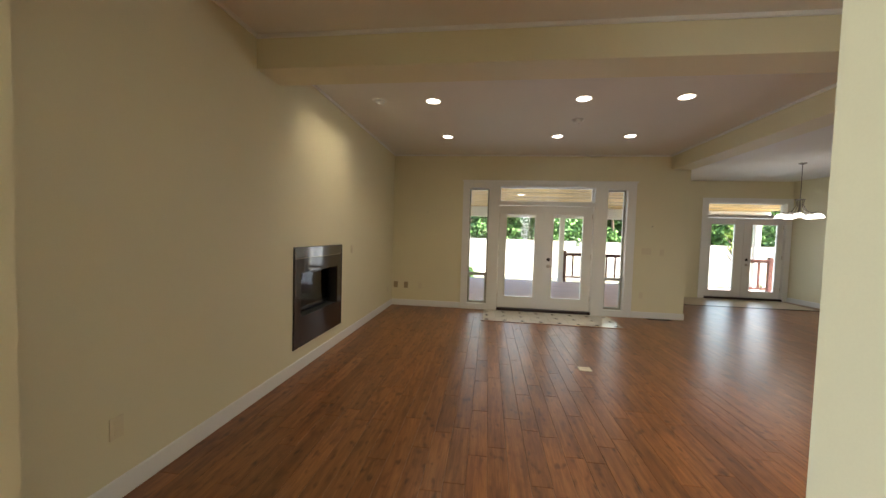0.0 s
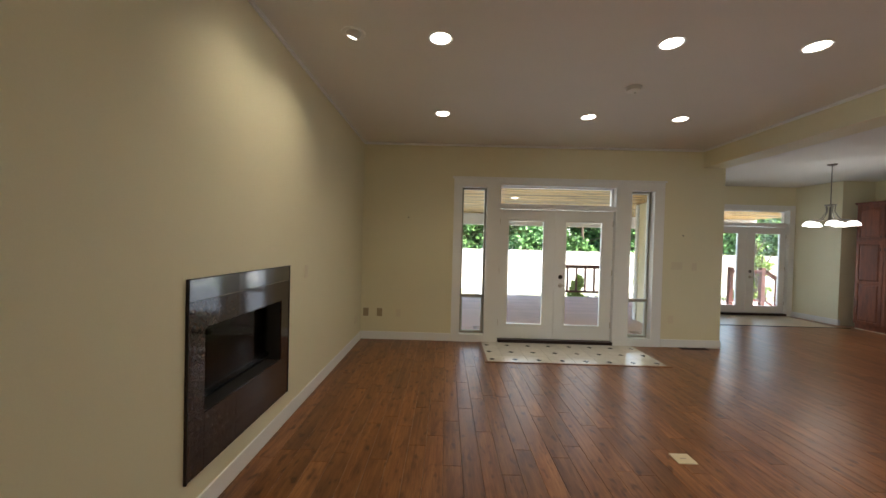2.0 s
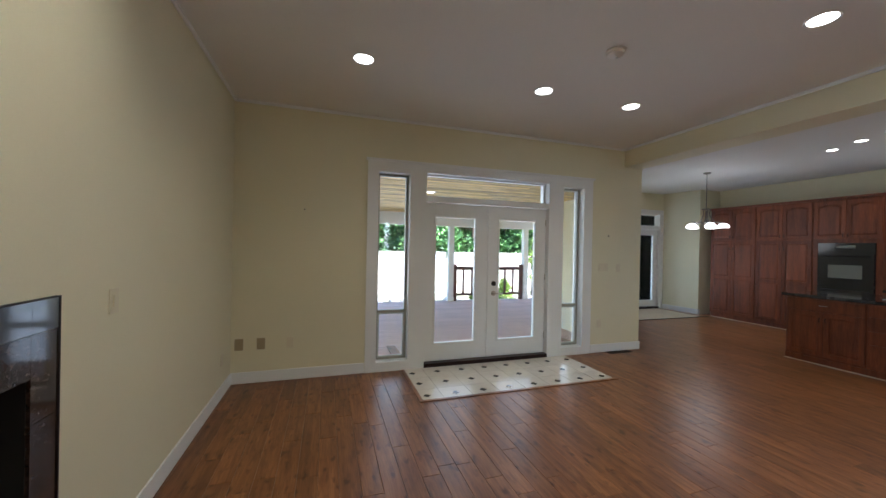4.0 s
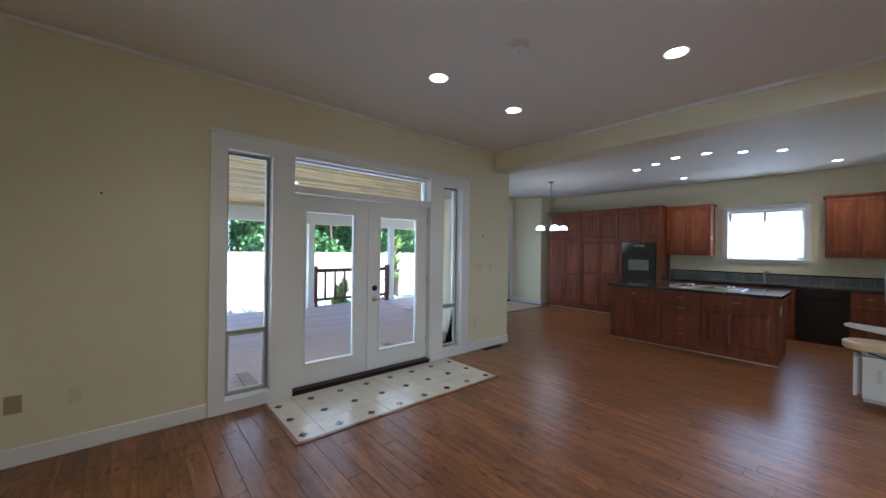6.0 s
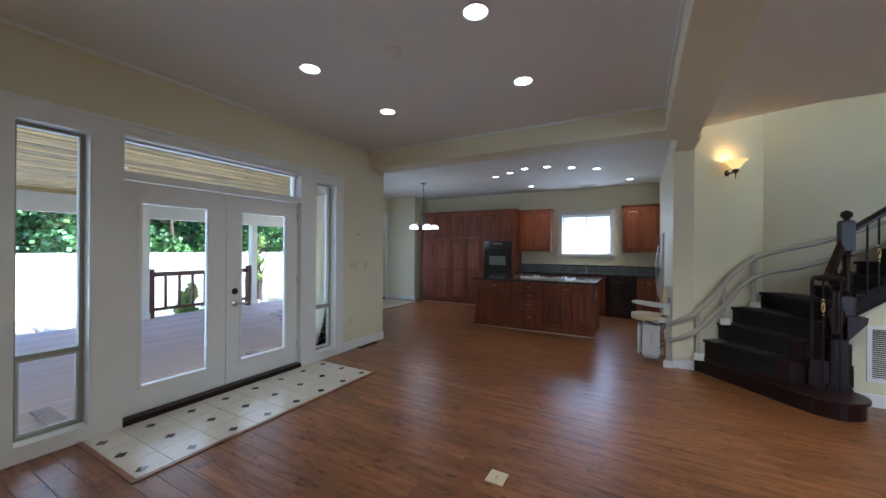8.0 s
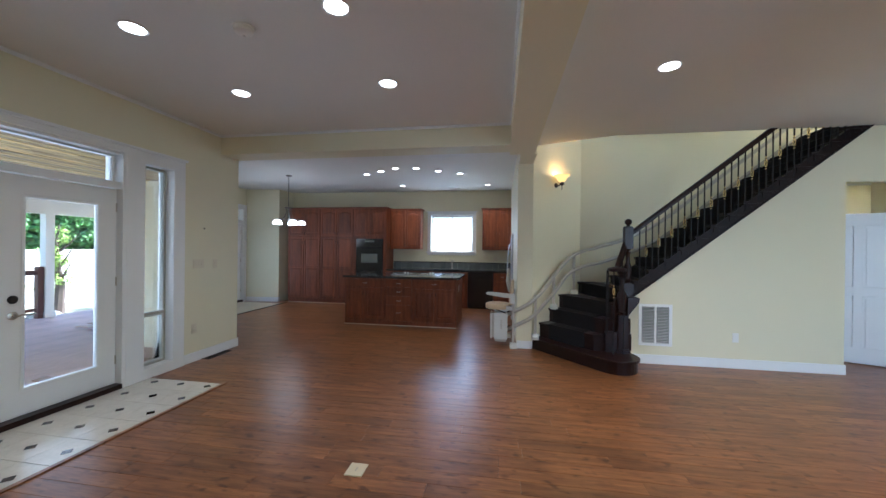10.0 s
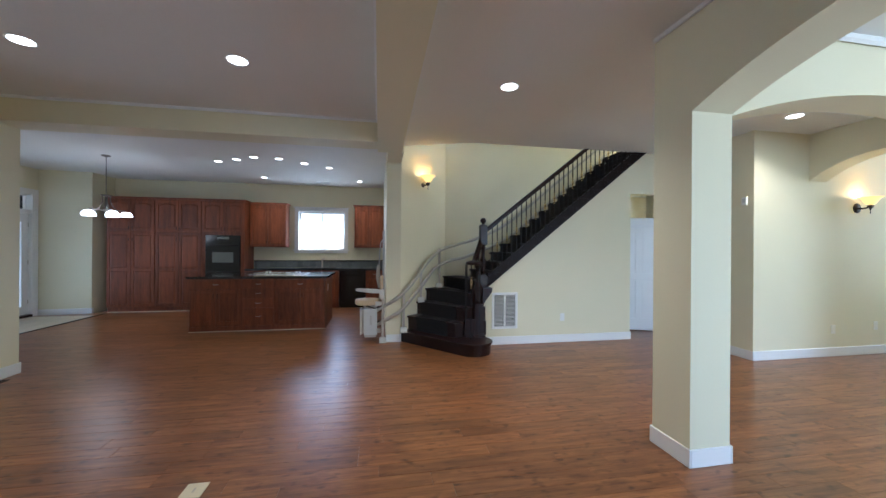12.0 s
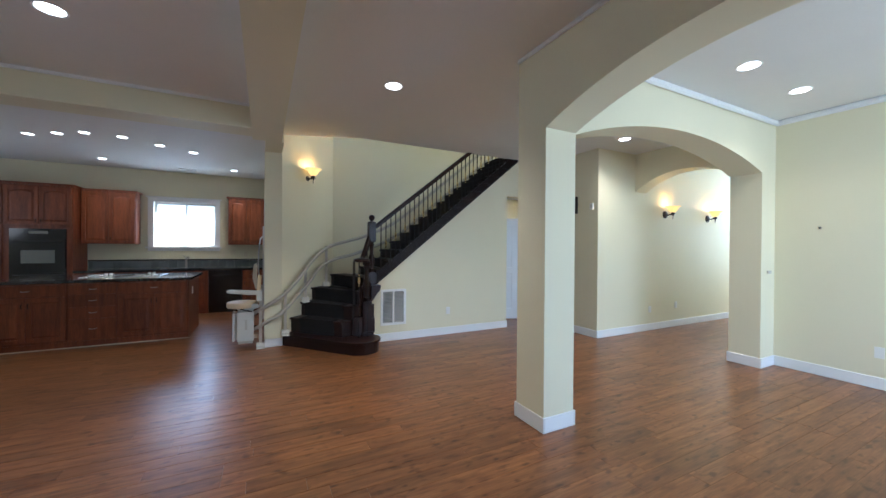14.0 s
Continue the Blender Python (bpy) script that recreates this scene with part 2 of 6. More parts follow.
def arch_outline(a0, a1, z_top, o0, o1, spring, rise, steps=24, bottom=0.0):
    """Outline of a wall from a0 to a1 with an arched opening o0..o1: springing height and rise (a segment of a circle)."""
    half = (o1 - o0) / 2
    radius = (half * half + rise * rise) / (2 * rise)
    mid, cz = (o0 + o1) / 2, spring + rise - radius
    spread = math.asin(half / radius)
    arc = [(mid + radius * math.sin(s), cz + radius * math.cos(s))
           for s in (-spread + 2 * spread * k / steps for k in range(steps + 1))]
    left = [(a0, bottom), (o0, bottom)] if o0 - a0 > 0.01 else []
    right = [(o1, bottom), (a1, bottom)] if a1 - o1 > 0.01 else []
    return left + arc + right + [(a1, z_top), (a0, z_top)]


# ---- plan ----
CEIL = 2.985
YB, YN, XF, XP, XK0, XK1 = 7.485, 10.4, -1.42, 4.03, 3.70, 8.66
BEAM = 2.72


def slab_with_holes(axis, a, b, u0, u1, w0, w1, holes):
    """A wall normal to the axis between a and b, over u (across) and w (z) with rectangular holes, faces on its outside only."""
    us = sorted({u0, u1, *[v for h in holes for v in h[:2]]})
    ws = sorted({w0, w1, *[v for h in holes for v in h[2:]]})
    full = {(i, j) for i in range(len(us) - 1) for j in range(len(ws) - 1)
            if not any(h[0] < (us[i] + us[i + 1]) / 2 < h[1] and h[2] < (ws[j] + ws[j + 1]) / 2 < h[3] for h in holes)}
    bm, cache = bmesh.new(), {}

    def v(n, i, j):
        if (n, i, j) not in cache:
            p = (b if n else a)
            cache[n, i, j] = bm.verts.new({"x": (p, us[i], ws[j]), "y": (us[i], p, ws[j]), "z": (us[i], ws[j], p)}[axis])
        return cache[n, i, j]
    for i, j in full:
        bm.faces.new((v(0, i, j), v(0, i + 1, j), v(0, i + 1, j + 1), v(0, i, j + 1)))
        bm.faces.new((v(1, i, j), v(1, i, j + 1), v(1, i + 1, j + 1), v(1, i + 1, j)))
        for (di, dj), (p, q) in {(-1, 0): ((i, j), (i, j + 1)), (1, 0): ((i + 1, j), (i + 1, j + 1)),
                                 (0, -1): ((i, j), (i + 1, j)), (0, 1): ((i, j + 1), (i + 1, j + 1))}.items():
            if (i + di, j + dj) not in full:
                bm.faces.new((v(0, *p), v(1, *p), v(1, *q), v(0, *q)))
    bmesh.ops.recalc_face_normals(bm, faces=bm.faces)
    return bm


def structure(name, bm, material, label, category="wall"):
    return solid(name, bm, material, label, category, "structure")


# openings of the great room's back wall: side lights and doors with transom
NOOK_SIDE = [(XP - 0.2, YB + 0.2), (XP, YB + 0.2), (4.22, 9.72), (5.2, 10.4), (5.0, 10.6), (4.02, 9.80)]
G_HOLES = [(0.07, 0.47, 0.10, 2.36), (0.645, 2.44, 0.0, 2.41), (2.62, 2.99, 0.10, 2.36)]
structure("wall_north", slab_with_holes("y", YB, YB + 0.2, XF - 0.2, XP, 0, CEIL, G_HOLES), M["wall"],
          "cream painted wall with glazed doors and side windows")
structure("wall_west", slab_with_holes("x", XF - 0.2, XF, 1.525, YB, 0, CEIL, [(3.93, 4.835, 0.50, 1.04)]), M["wall"],
          "cream painted wall with a built-in fireplace")
structure("wall_nook_side", prism(bmesh.new(), NOOK_SIDE, "z", 0, CEIL), M["wall"],
          "cream painted side wall of the breakfast nook")
N_HOLES = [(5.95, 7.81, 0.0, 2.47)]
structure("wall_nook_north", slab_with_holes("y", YN, YN + 0.2, 5.2, 8.05, 0, CEIL, N_HOLES), M["wall"],
          "cream painted nook wall with a pair of glazed doors")
bm = prism(bmesh.new(), [(7.905, 10.4), (8.0, 9.50), (8.66, 9.50), (8.86, 9.50), (8.86, 10.6), (8.05, 10.6), (8.05, 10.4)], "z", 0, CEIL)
structure("wall_nook_east", bm, M["wall"], "cream painted slanted nook wall")
K_HOLES = [(4.40, 5.50, 1.38, 2.33)]
structure("wall_kitchen_east", slab_with_holes("x", XK1, XK1 + 0.2, 2.2, 9.5, 0, CEIL, K_HOLES), M["wall"],
          "cream painted kitchen wall with a window over the sink")
structure("wall_kitchen_south", slab_with_holes("y", 3.21, 3.42, 4.74, XK1, 0, CEIL, [(6.61, 7.51, 0, 1.79)]), M["wall"],
          "cream painted wall between kitchen and staircase")
# beams
structure("beam_across", boxes((XF, 4.16, 3.24, 3.56, BEAM, CEIL + 0.02), bevel=0.012, segments=2), M["wall"],
          "cream painted ceiling beam across the great room", "beam")
structure("beam_link", boxes((4.16, 4.74, 3.21, 3.42, BEAM, CEIL + 0.02)), M["wall"], "cream painted beam end", "beam")
structure("beam_kitchen", boxes((XK0, XP, 3.56, YB, BEAM, CEIL + 0.02), bevel=0.012, segments=2), M["wall"],
          "cream painted ceiling beam beside the kitchen", "beam")
# arches
structure("wall_arch_living", prism(bmesh.new(), arch_outline(-3.6, 1.605, CEIL, -1.07, 1.28, 2.335, 0.24), "y", 1.215, 1.525),
          M["wall"], "cream painted wall with a wide low arch")
structure("wall_arch_hall", prism(bmesh.new(), arch_outline(-2.17, 1.215, CEIL, -1.84, 1.215, 2.325, 0.25), "x", 1.28, 1.605),
          M["wall"], "cream painted wall with a wide low arch")
structure("wall_arch_foyer", prism(bmesh.new(), arch_outline(1.56, 3.10, 3.6, 1.60, 3.10, 2.36, 0.25, bottom=2.0), "y", -2.42, -2.13),
          M["wall"], "cream painted arch over the foyer opening")
structure("wall_living_south", slab_with_holes("y", -2.37, -2.17, -3.6, 1.58, 0, CEIL, []), M["wall"], "cream painted plain wall")
structure("wall_living_west", slab_with_holes("x", -3.6, -3.4, -2.17, 1.26, 0, CEIL, [(-1.6, 0.8, 0.5, 2.5)]), M["wall"],
          "cream painted wall with a large window")
structure("wall_foyer_west", slab_with_holes("x", 1.36, 1.56, -7.2, -2.42, 0, 4.2, []), M["wall"], "cream painted foyer wall")
structure("wall_foyer_south", slab_with_holes("y", -7.2, -7.0, 1.56, 3.1, 0, 4.2, [(1.7, 2.9, 1.1, 3.5)]), M["wall"],
          "cream painted foyer wall with a tall window")
structure("wall_hall", slab_with_holes("x", 3.1, 3.3, -7.2, -1.24, 0, 4.2, []), M["wall"], "cream painted hall wall with sconces")
structure("wall_hall_north", slab_with_holes("y", -1.44, -1.24, 3.3, 5.0, 0, CEIL, []), M["wall"], "cream painted hall wall")
# stair walls
S0 = 4.35
bm = prism(bmesh.new(), [(-0.42, 0), (2.08, 0), (2.08, 0.70), (1.93, 0.945), (-0.58, 2.965), (-0.58, CEIL + 0.1), (-1.24, CEIL + 0.1),
                         (-1.24, 2.32), (-0.42, 2.32)], "x", S0, S0 + 0.12)
structure("wall_stair", bm, M["wall"], "cream painted wall under the staircase")
bm = prism(bmesh.new(), [(4.74, 3.21), (5.45, 2.39), (5.45, -3.0), (5.65, -3.0), (5.65, 2.46), (4.98, 3.21)], "z", 0, 5.6)
structure("wall_stair_outer", bm, M["wall"], "tall cream painted wall behind the staircase")
structure("wall_back_hall", slab_with_holes("y", -3.2, -3.0, 3.3, 5.65, 0, 5.6, []), M["wall"], "plain cream painted wall")
# ceilings
C = M["ceiling"]
bm = prism(bmesh.new(), [(XF - 0.2, 1.26), (1.56, 1.26), (1.56, -2.42), (3.3, -2.42), (3.3, -1.44), (4.36, -1.44), (4.36, 2.17),
                         (4.74, 3.21), (8.86, 3.21), (8.86, 10.6), (XP - 0.2, 10.6), (XP - 0.2, 7.73), (XF - 0.2, 7.73)], "z", CEIL, CEIL + 0.25)
structure("ceiling", bm, C, "flat off-white painted ceiling", "ceiling")
structure("ceiling_living", boxes((-3.6, 1.56, -2.42, 1.26, CEIL, CEIL + 0.25)), C, "flat off-white painted living room ceiling", "ceiling")
structure("ceiling_foyer", boxes((1.36, 3.3, -7.2, -2.42, 3.9, 4.1)), C, "high off-white foyer ceiling", "ceiling")
structure("ceiling_stair", boxes((4.2, 5.65, -3.2, 3.42, 5.4, 5.6)), C, "high off-white stairwell ceiling", "ceiling")
structure("wall_upper", slab_with_holes("x", 4.2, 4.36, -3.0, 3.2, CEIL + 0.25, 5.4, []), M["wall"], "upper stairwell wall")
structure("ceiling_back_hall", boxes((4.47, 5.45, -3.0, -0.42, 2.45, 2.55)), C, "low back hall ceiling", "ceiling")

bm = boxes((-3.6, 8.86, -7.2, 7.73, -0.3, -0.012))
prism(bm, [(XP - 0.15, 7.73), (4.06, 9.78), (5.05, 10.6), (8.86, 10.6), (8.86, 7.73)], "z", -0.3, -0.012)
structure("subfloor", bm, M["joint"],
          "dark joints between the floor planks", "floor")

# more materials
M["plaster_white"] = mat("white_plastic", (0.80, 0.79, 0.74), 0.35)
M["almond"] = mat("almond_plastic", (0.70, 0.63, 0.45), 0.4)
M["tile"] = mat("glazed_tile", (0.66, 0.62, 0.53), 0.16, var=0.10, scale=7, fine=40, rand=0.2, bump=0.03)
M["grout"] = mat("grey_grout", (0.38, 0.35, 0.30), 0.8, var=0.1)
M["tan_tile"] = mat("tan_floor_tile", (0.50, 0.40, 0.26), 0.3, var=0.12, scale=6, fine=40, rand=0.3)
M["steel"] = mat("brushed_steel", (0.55, 0.55, 0.56), 0.28, metal=1.0, var=0.05, grain=(1, 1, 30))
M["nickel"] = mat("brushed_nickel", (0.52, 0.48, 0.42), 0.3, metal=1.0)
M["dull_nickel"] = mat("dull_nickel", (0.20, 0.18, 0.155), 0.35, metal=0.9)
M["bronze"] = mat("dark_bronze", (0.025, 0.018, 0.015), 0.5, metal=0.4)
M["brass"] = mat("polished_brass", (0.88, 0.66, 0.28), 0.32, metal=0.9)
M["iron"] = mat("dark_iron", (0.010, 0.008, 0.008), 0.6, spec=0.25)
M["taupe"] = mat("taupe_window_frame", (0.36, 0.35, 0.29), 0.45)
M["sash"] = mat("pale_grey_sash", (0.52, 0.52, 0.47), 0.45)
M["carpet"] = mat("dark_carpet", (0.010, 0.008, 0.008), 0.95, var=0.4, scale=30, fine=300, bump=0.8)
M["lift_grey"] = mat("light_grey_plastic", (0.62, 0.61, 0.56), 0.4, var=0.03)
M["lift_rail"] = mat("beige_steel_rail", (0.47, 0.43, 0.36), 0.35, metal=0.15, var=0.03)
M["beige_pad"] = mat("beige_vinyl", (0.62, 0.47, 0.28), 0.45, var=0.05, bump=0.1)
M["can_light"] = mat("lamp_lens", (1.0, 0.93, 0.80), 0.5, emit=2.0)
M["shade_white"] = mat("lit_white_glass", (1.0, 0.97, 0.93), 0.4, emit=1.0)
M["shade_amber"] = mat("lit_amber_glass", (1.0, 0.60, 0.17), 0.4, emit=0.26)
M["oven_glass"] = mat("oven_window", (0.16, 0.17, 0.15), 0.08, coat=0.5)
M["dark_hole"] = mat("dark_cavity", (0.01, 0.009, 0.008), 0.8)
M["coals"] = mat("ember_glass", (0.05, 0.06, 0.03), 0.3, var=0.6, scale=40, fine=200, color2=(0.16, 0.17, 0.09), bump=0.8)
M["fence"] = mat("pale_fence", (0.72, 0.67, 0.56), 0.7, var=0.08, scale=2, rand=0.1)
M["grass"] = mat("lawn", (0.10, 0.13, 0.04), 0.9, var=0.3, scale=1.5, fine=30, color2=(0.30, 0.28, 0.2))
M["leaf"] = mat("leaf_green", (0.07, 0.18, 0.05), 0.55, var=0.4, scale=1.2, fine=10, color2=(0.20, 0.38, 0.10), island=True, rand=0.6)
M["leaf_light"] = mat("light_leaf_green", (0.30, 0.46, 0.07), 0.55, var=0.4, scale=3, color2=(0.48, 0.62, 0.14), island=True, rand=0.6)
M["bark"] = mat("bark", (0.10, 0.07, 0.05), 0.9, var=0.3, scale=8, bump=0.6)
M["rock"] = mat("grey_rock", (0.32, 0.31, 0.29), 0.85, var=0.2, scale=6, bump=0.5)
M["porch_white"] = mat("white_exterior_paint", (0.80, 0.80, 0.78), 0.5, var=0.02)
M["slat"] = mat("blind_slat", (0.85, 0.85, 0.83), 0.5)
M["backsplash"] = mat("slate_green_tile", (0.15, 0.165, 0.165), 0.3, var=0.25, scale=10, rand=0.3)

# ---- trim: baseboards and small crown ----


def board(name, x0, y0, x1, y1, z0=0.0, z1=0.12, t=0.014, label="white painted baseboard", category="baseboard", bev=0.004):
    """A board along a wall from one point to another; it stands proud to the left of that way."""
    d = Vector((x1 - x0, y1 - y0, 0))
    n = Vector((-d.y, d.x, 0)).normalized() * t
    bm = bmesh.new()
    quad = [Vector((x0, y0, 0)), Vector((x1, y1, 0)), Vector((x1, y1, 0)) + n, Vector((x0, y0, 0)) + n]
    lo = [bm.verts.new((p.x, p.y, z0)) for p in quad]
    hi = [bm.verts.new((p.x, p.y, z1)) for p in quad]
    bm.faces.new(lo)
    bm.faces.new(hi[::-1])
    for i in range(4):
        bm.faces.new((lo[i], hi[i], hi[(i + 1) % 4], lo[(i + 1) % 4]))
    bmesh.ops.recalc_face_normals(bm, faces=bm.faces)
    bevelled(bm, bev)
    return structure(name, bm, M["trim"], label, category)


for run in [(XF, YB, XF, 1.525), (-0.05, YB, XF + 0.014, YB), (4.044, YB, 3.135, YB), 
            (4.22, 9.72, 4.03, 7.73), (5.2, 10.4, 4.22, 9.72), (8.0, 9.50, 7.905, 10.4), (8.04, 9.50, 7.99, 9.50),
            (1.28, 1.215, 1.28, 1.525), (1.266, 1.525, 1.619, 1.525), (1.605, 1.525, 1.605, 1.215), (1.605, 1.215, 1.266, 1.215),
            (1.266, -1.84, 1.619, -1.84), (1.28, -2.156, 1.28, -1.84), (-3.4, -2.17, 1.28, -2.17), (1.605, -1.84, 1.605, -2.13),
            (-1.056, 1.215, -3.4, 1.215), (-1.07, 1.525, -1.07, 1.215),
            (S0, -0.434, S0, 1.97), (S0 + 0.12, -0.42, S0, -0.42), (3.1, -7.0, 3.1, -1.24), (3.086, -1.24, 4.9, -1.24),
            (4.78, 3.205, 4.74, 3.21), (4.74, 3.196, 4.74, 3.42)]:
    board("baseboard", *run)
for run in [(XF, YB, XF, 3.56), (XK0, YB, XF + 0.02, YB), (XK0, 3.56, XK0, YB), (XF, 3.56, XK0, 3.56),
            (4.16, 3.24, XF, 3.24), (XF, 1.525, 1.605, 1.525), (XF, 3.24, XF, 1.525)]:
    board("trim", *run, z0=CEIL - 0.032, z1=CEIL, t=0.02, label="narrow white cove moulding", category="trim")
for run in [(1.28, -2.17, 1.28, 1.215), (-3.4, -2.17, 1.28, -2.17), (1.28, 1.215, -3.4, 1.215)]:
    board("trim", *run, z0=CEIL - 0.07, z1=CEIL, t=0.04, label="white painted crown moulding", category="trim", bev=0.02)


# ---- glazed doors and windows ----
def door_pair(prefix, x0, x1, y, top, glass_z, glasses, knob_x, group):
    """Two glazed door leaves between x0 and x1 whose room side is at y."""
    mid = (x0 + x1) / 2
    for n, (a, b) in enumerate(((x0 + 0.004, mid - 0.002), (mid + 0.002, x1 - 0.004))):
        g0, g1 = glasses[n]
        leaf = empty(prefix, (a, y, 0), "white glazed patio door, closed, with a large pane", "door", group, "structure")
        bm = slab_with_holes("y", y, y + 0.045, a, b, 0.055, top, [(g0, g1, *glass_z)])
        own(part("door_frame", bevelled(bm, 0.003), M["trim"], leaf), leaf)
        m = 0.028
        bm = slab_with_holes("y", y - 0.008, y, g0 - m, g1 + m, glass_z[0] - m, glass_z[1] + m, [(g0, g1, *glass_z)])
        own(part("glazing_bead", bevelled(bm, 0.004), M["trim"], leaf), leaf)
        pane = own(part("pane", boxes((g0, g1, y + 0.018, y + 0.026, *glass_z)), M["glass"], leaf), leaf)
        pane.visible_shadow = False
        if n == 1:
            bm = bmesh.new()
            turn = Matrix.Rotation(radians(90), 3, "X")
            lathe(bm, [(0.0, 0), (0.033, 0), (0.033, 0.006), (0.024, 0.012), (0.02, 0.016), (0.0, 0.016)], knob_x, y, 1.015, 20, turn)
            own(part("deadbolt", bm, M["bronze"], leaf, "dark bronze deadbolt", True), leaf)
            bm = bmesh.new()
            lathe(bm, [(0.0, 0), (0.033, 0), (0.033, 0.006), (0.012, 0.012), (0.011, 0.05), (0.0, 0.05)], knob_x, y, 0.885, 20, turn)
            sweep(bm, [(knob_x, y - 0.045, 0.885), (knob_x + 0.04, y - 0.05, 0.888), (knob_x + 0.09, y - 0.05, 0.882),
                       (knob_x + 0.115, y - 0.045, 0.89)], 0.008, 8)
            own(part("door_handle", bm, M["nickel"], leaf, "brushed nickel lever handle", True), leaf)
        else:
            own(part("astragal", boxes((b - 0.012, b + 0.02, y - 0.012, y - 0.001, 0.06, top), bevel=0.003), M["trim"], leaf), leaf)
        for h in (0.25, 1.05, 1.8):
            hx = a + 0.004 if n == 0 else b - 0.004
            own(part("hinge", boxes((hx - 0.005, hx + 0.005, y - 0.006, y + 0.001, h, h + 0.09)), M["nickel"], leaf), leaf)


def casing(name, x0, x1, z0, z1, y, t=0.02):
    structure(name, boxes((x0, x1, y - t, y, z0, z1), bevel=0.003), M["trim"], "white painted door and window casing", "trim")


door_pair("door_1", 0.665, 2.40, YB + 0.05, 2.03, (0.28, 1.85), ((0.81, 1.34), (1.69, 2.225)), 1.615, "glazed doors")
# casing round the group: left, two mullions, right, head with cap, sills
for a, b, z0, z1 in ((-0.045, 0.07, 0, 2.36), (0.47, 0.645, 0, 2.36), (2.44, 2.62, 0, 2.36), (2.99, 3.125, 0, 2.36)):
    casing("trim", a, b, z0, z1, YB)
casing("trim", -0.045, 3.125, 2.412, 2.475, YB)
for a, b in ((-0.045, 0.645), (2.44, 3.125)):
    casing("trim", a, b, 2.36, 2.412, YB)
casing("trim", -0.065, 3.145, 2.475, 2.50, YB, 0.04)
casing("trim", 0.07, 0.47, 0.0, 0.10, YB)
casing("trim", 2.62, 2.99, 0.0, 0.10, YB)
# jambs and header of the doors
structure("trim", boxes((0.645, 0.663, YB - 0.018, YB + 0.2, 0, 2.41), (2.402, 2.44, YB - 0.018, YB + 0.2, 0, 2.41),
                        (0.663, 2.402, YB + 0.0, YB + 0.2, 2.035, 2.10), (0.663, 2.402, YB, YB + 0.2, 2.385, 2.41)),
          M["trim"], "white painted door jamb and transom bar", "trim")
structure("trim", boxes((0.663, 2.402, YB - 0.03, YB + 0.2, 0.0, 0.052), bevel=0.006), M["dark_wood"], "dark door threshold", "threshold")


def fixed_window(name, x0, x1, z0, z1, y, frame, bars=(), material="taupe", label="", jamb=0.015):
    """A window set into the wall: frame, panes and cross bars; y is its room side."""
    w = empty(name, (x0, y, z0), label, "window", kind="structure")
    cuts = [z0 + frame, *[v for bar in bars for v in (bar - frame * 0.6, bar + frame * 0.6)], z1 - frame]
    holes = [(x0 + frame, x1 - frame, cuts[i], cuts[i + 1]) for i in range(0, len(cuts), 2)]
    own(part("window_frame", bevelled(slab_with_holes("y", y, y + 0.06, x0, x1, z0, z1, holes), 0.003), M[material], w), w)
    for h in holes:
        pane = own(part("pane", boxes((h[0], h[1], y + 0.028, y + 0.034, h[2], h[3])), M["glass"], w), w)
        pane.visible_shadow = False
    if bars:
        a, b, c, e = holes[0]
        own(part("vent_sash", slab_with_holes("y", y - 0.004, y + 0.027, a, b, c, e, [(a + 0.016, b - 0.016, c + 0.016, e - 0.016)]), M["sash"], w, "pale grey vent sash"), w)
    return w


for x0, x1 in ((0.07, 0.47), (2.62, 2.99)):
    structure("trim", boxes((x0, x0 + 0.012, YB - 0.018, YB + 0.2, 0.112, 2.348), (x1 - 0.012, x1, YB - 0.018, YB + 0.2, 0.112, 2.348),
                            (x0, x1, YB - 0.018, YB + 0.2, 0.10, 0.112), (x0, x1, YB - 0.018, YB + 0.2, 2.348, 2.36)), M["trim"],
              "white painted window reveal", "trim")
    fixed_window("window_1", x0 + 0.012, x1 - 0.012, 0.112, 2.348, YB + 0.09, 0.028, (0.69,), "taupe",
                 "tall narrow side window with a taupe frame and a low cross bar")
fixed_window("window_2", 0.663, 2.402, 2.10, 2.385, YB + 0.09, 0.018, (), "porch_white", "long transom window over the glazed doors")

# nook doors
door_pair("door_2", 5.985, 7.775, YN + 0.05, 2.06, (0.22, 1.90), ((6.110, 6.655), (7.060, 7.630)), 6.965, "glazed doors")
structure("trim", boxes((5.950, 5.983, YN - 0.018, YN + 0.2, 0, 2.47), (7.777, 7.810, YN - 0.018, YN + 0.2, 0, 2.47),
                        (5.983, 7.777, YN, YN + 0.2, 2.065, 2.14), (5.983, 7.777, YN, YN + 0.2, 2.44, 2.47)), M["trim"],
          "white painted door jamb and transom bar", "trim")
casing("trim", 5.840, 5.950, 0, 2.47, YN)
casing("trim", 7.810, 7.900, 0, 2.47, YN)
casing("trim", 5.840, 7.900, 2.47, 2.56, YN)
fixed_window("window_3", 5.983, 7.777, 2.14, 2.44, YN + 0.09, 0.018, (), "porch_white", "long transom window over the nook doors")
structure("trim", boxes((5.983, 7.777, YN - 0.03, YN + 0.2, 0.0, 0.052), bevel=0.006), M["dark_wood"], "dark door threshold", "threshold")

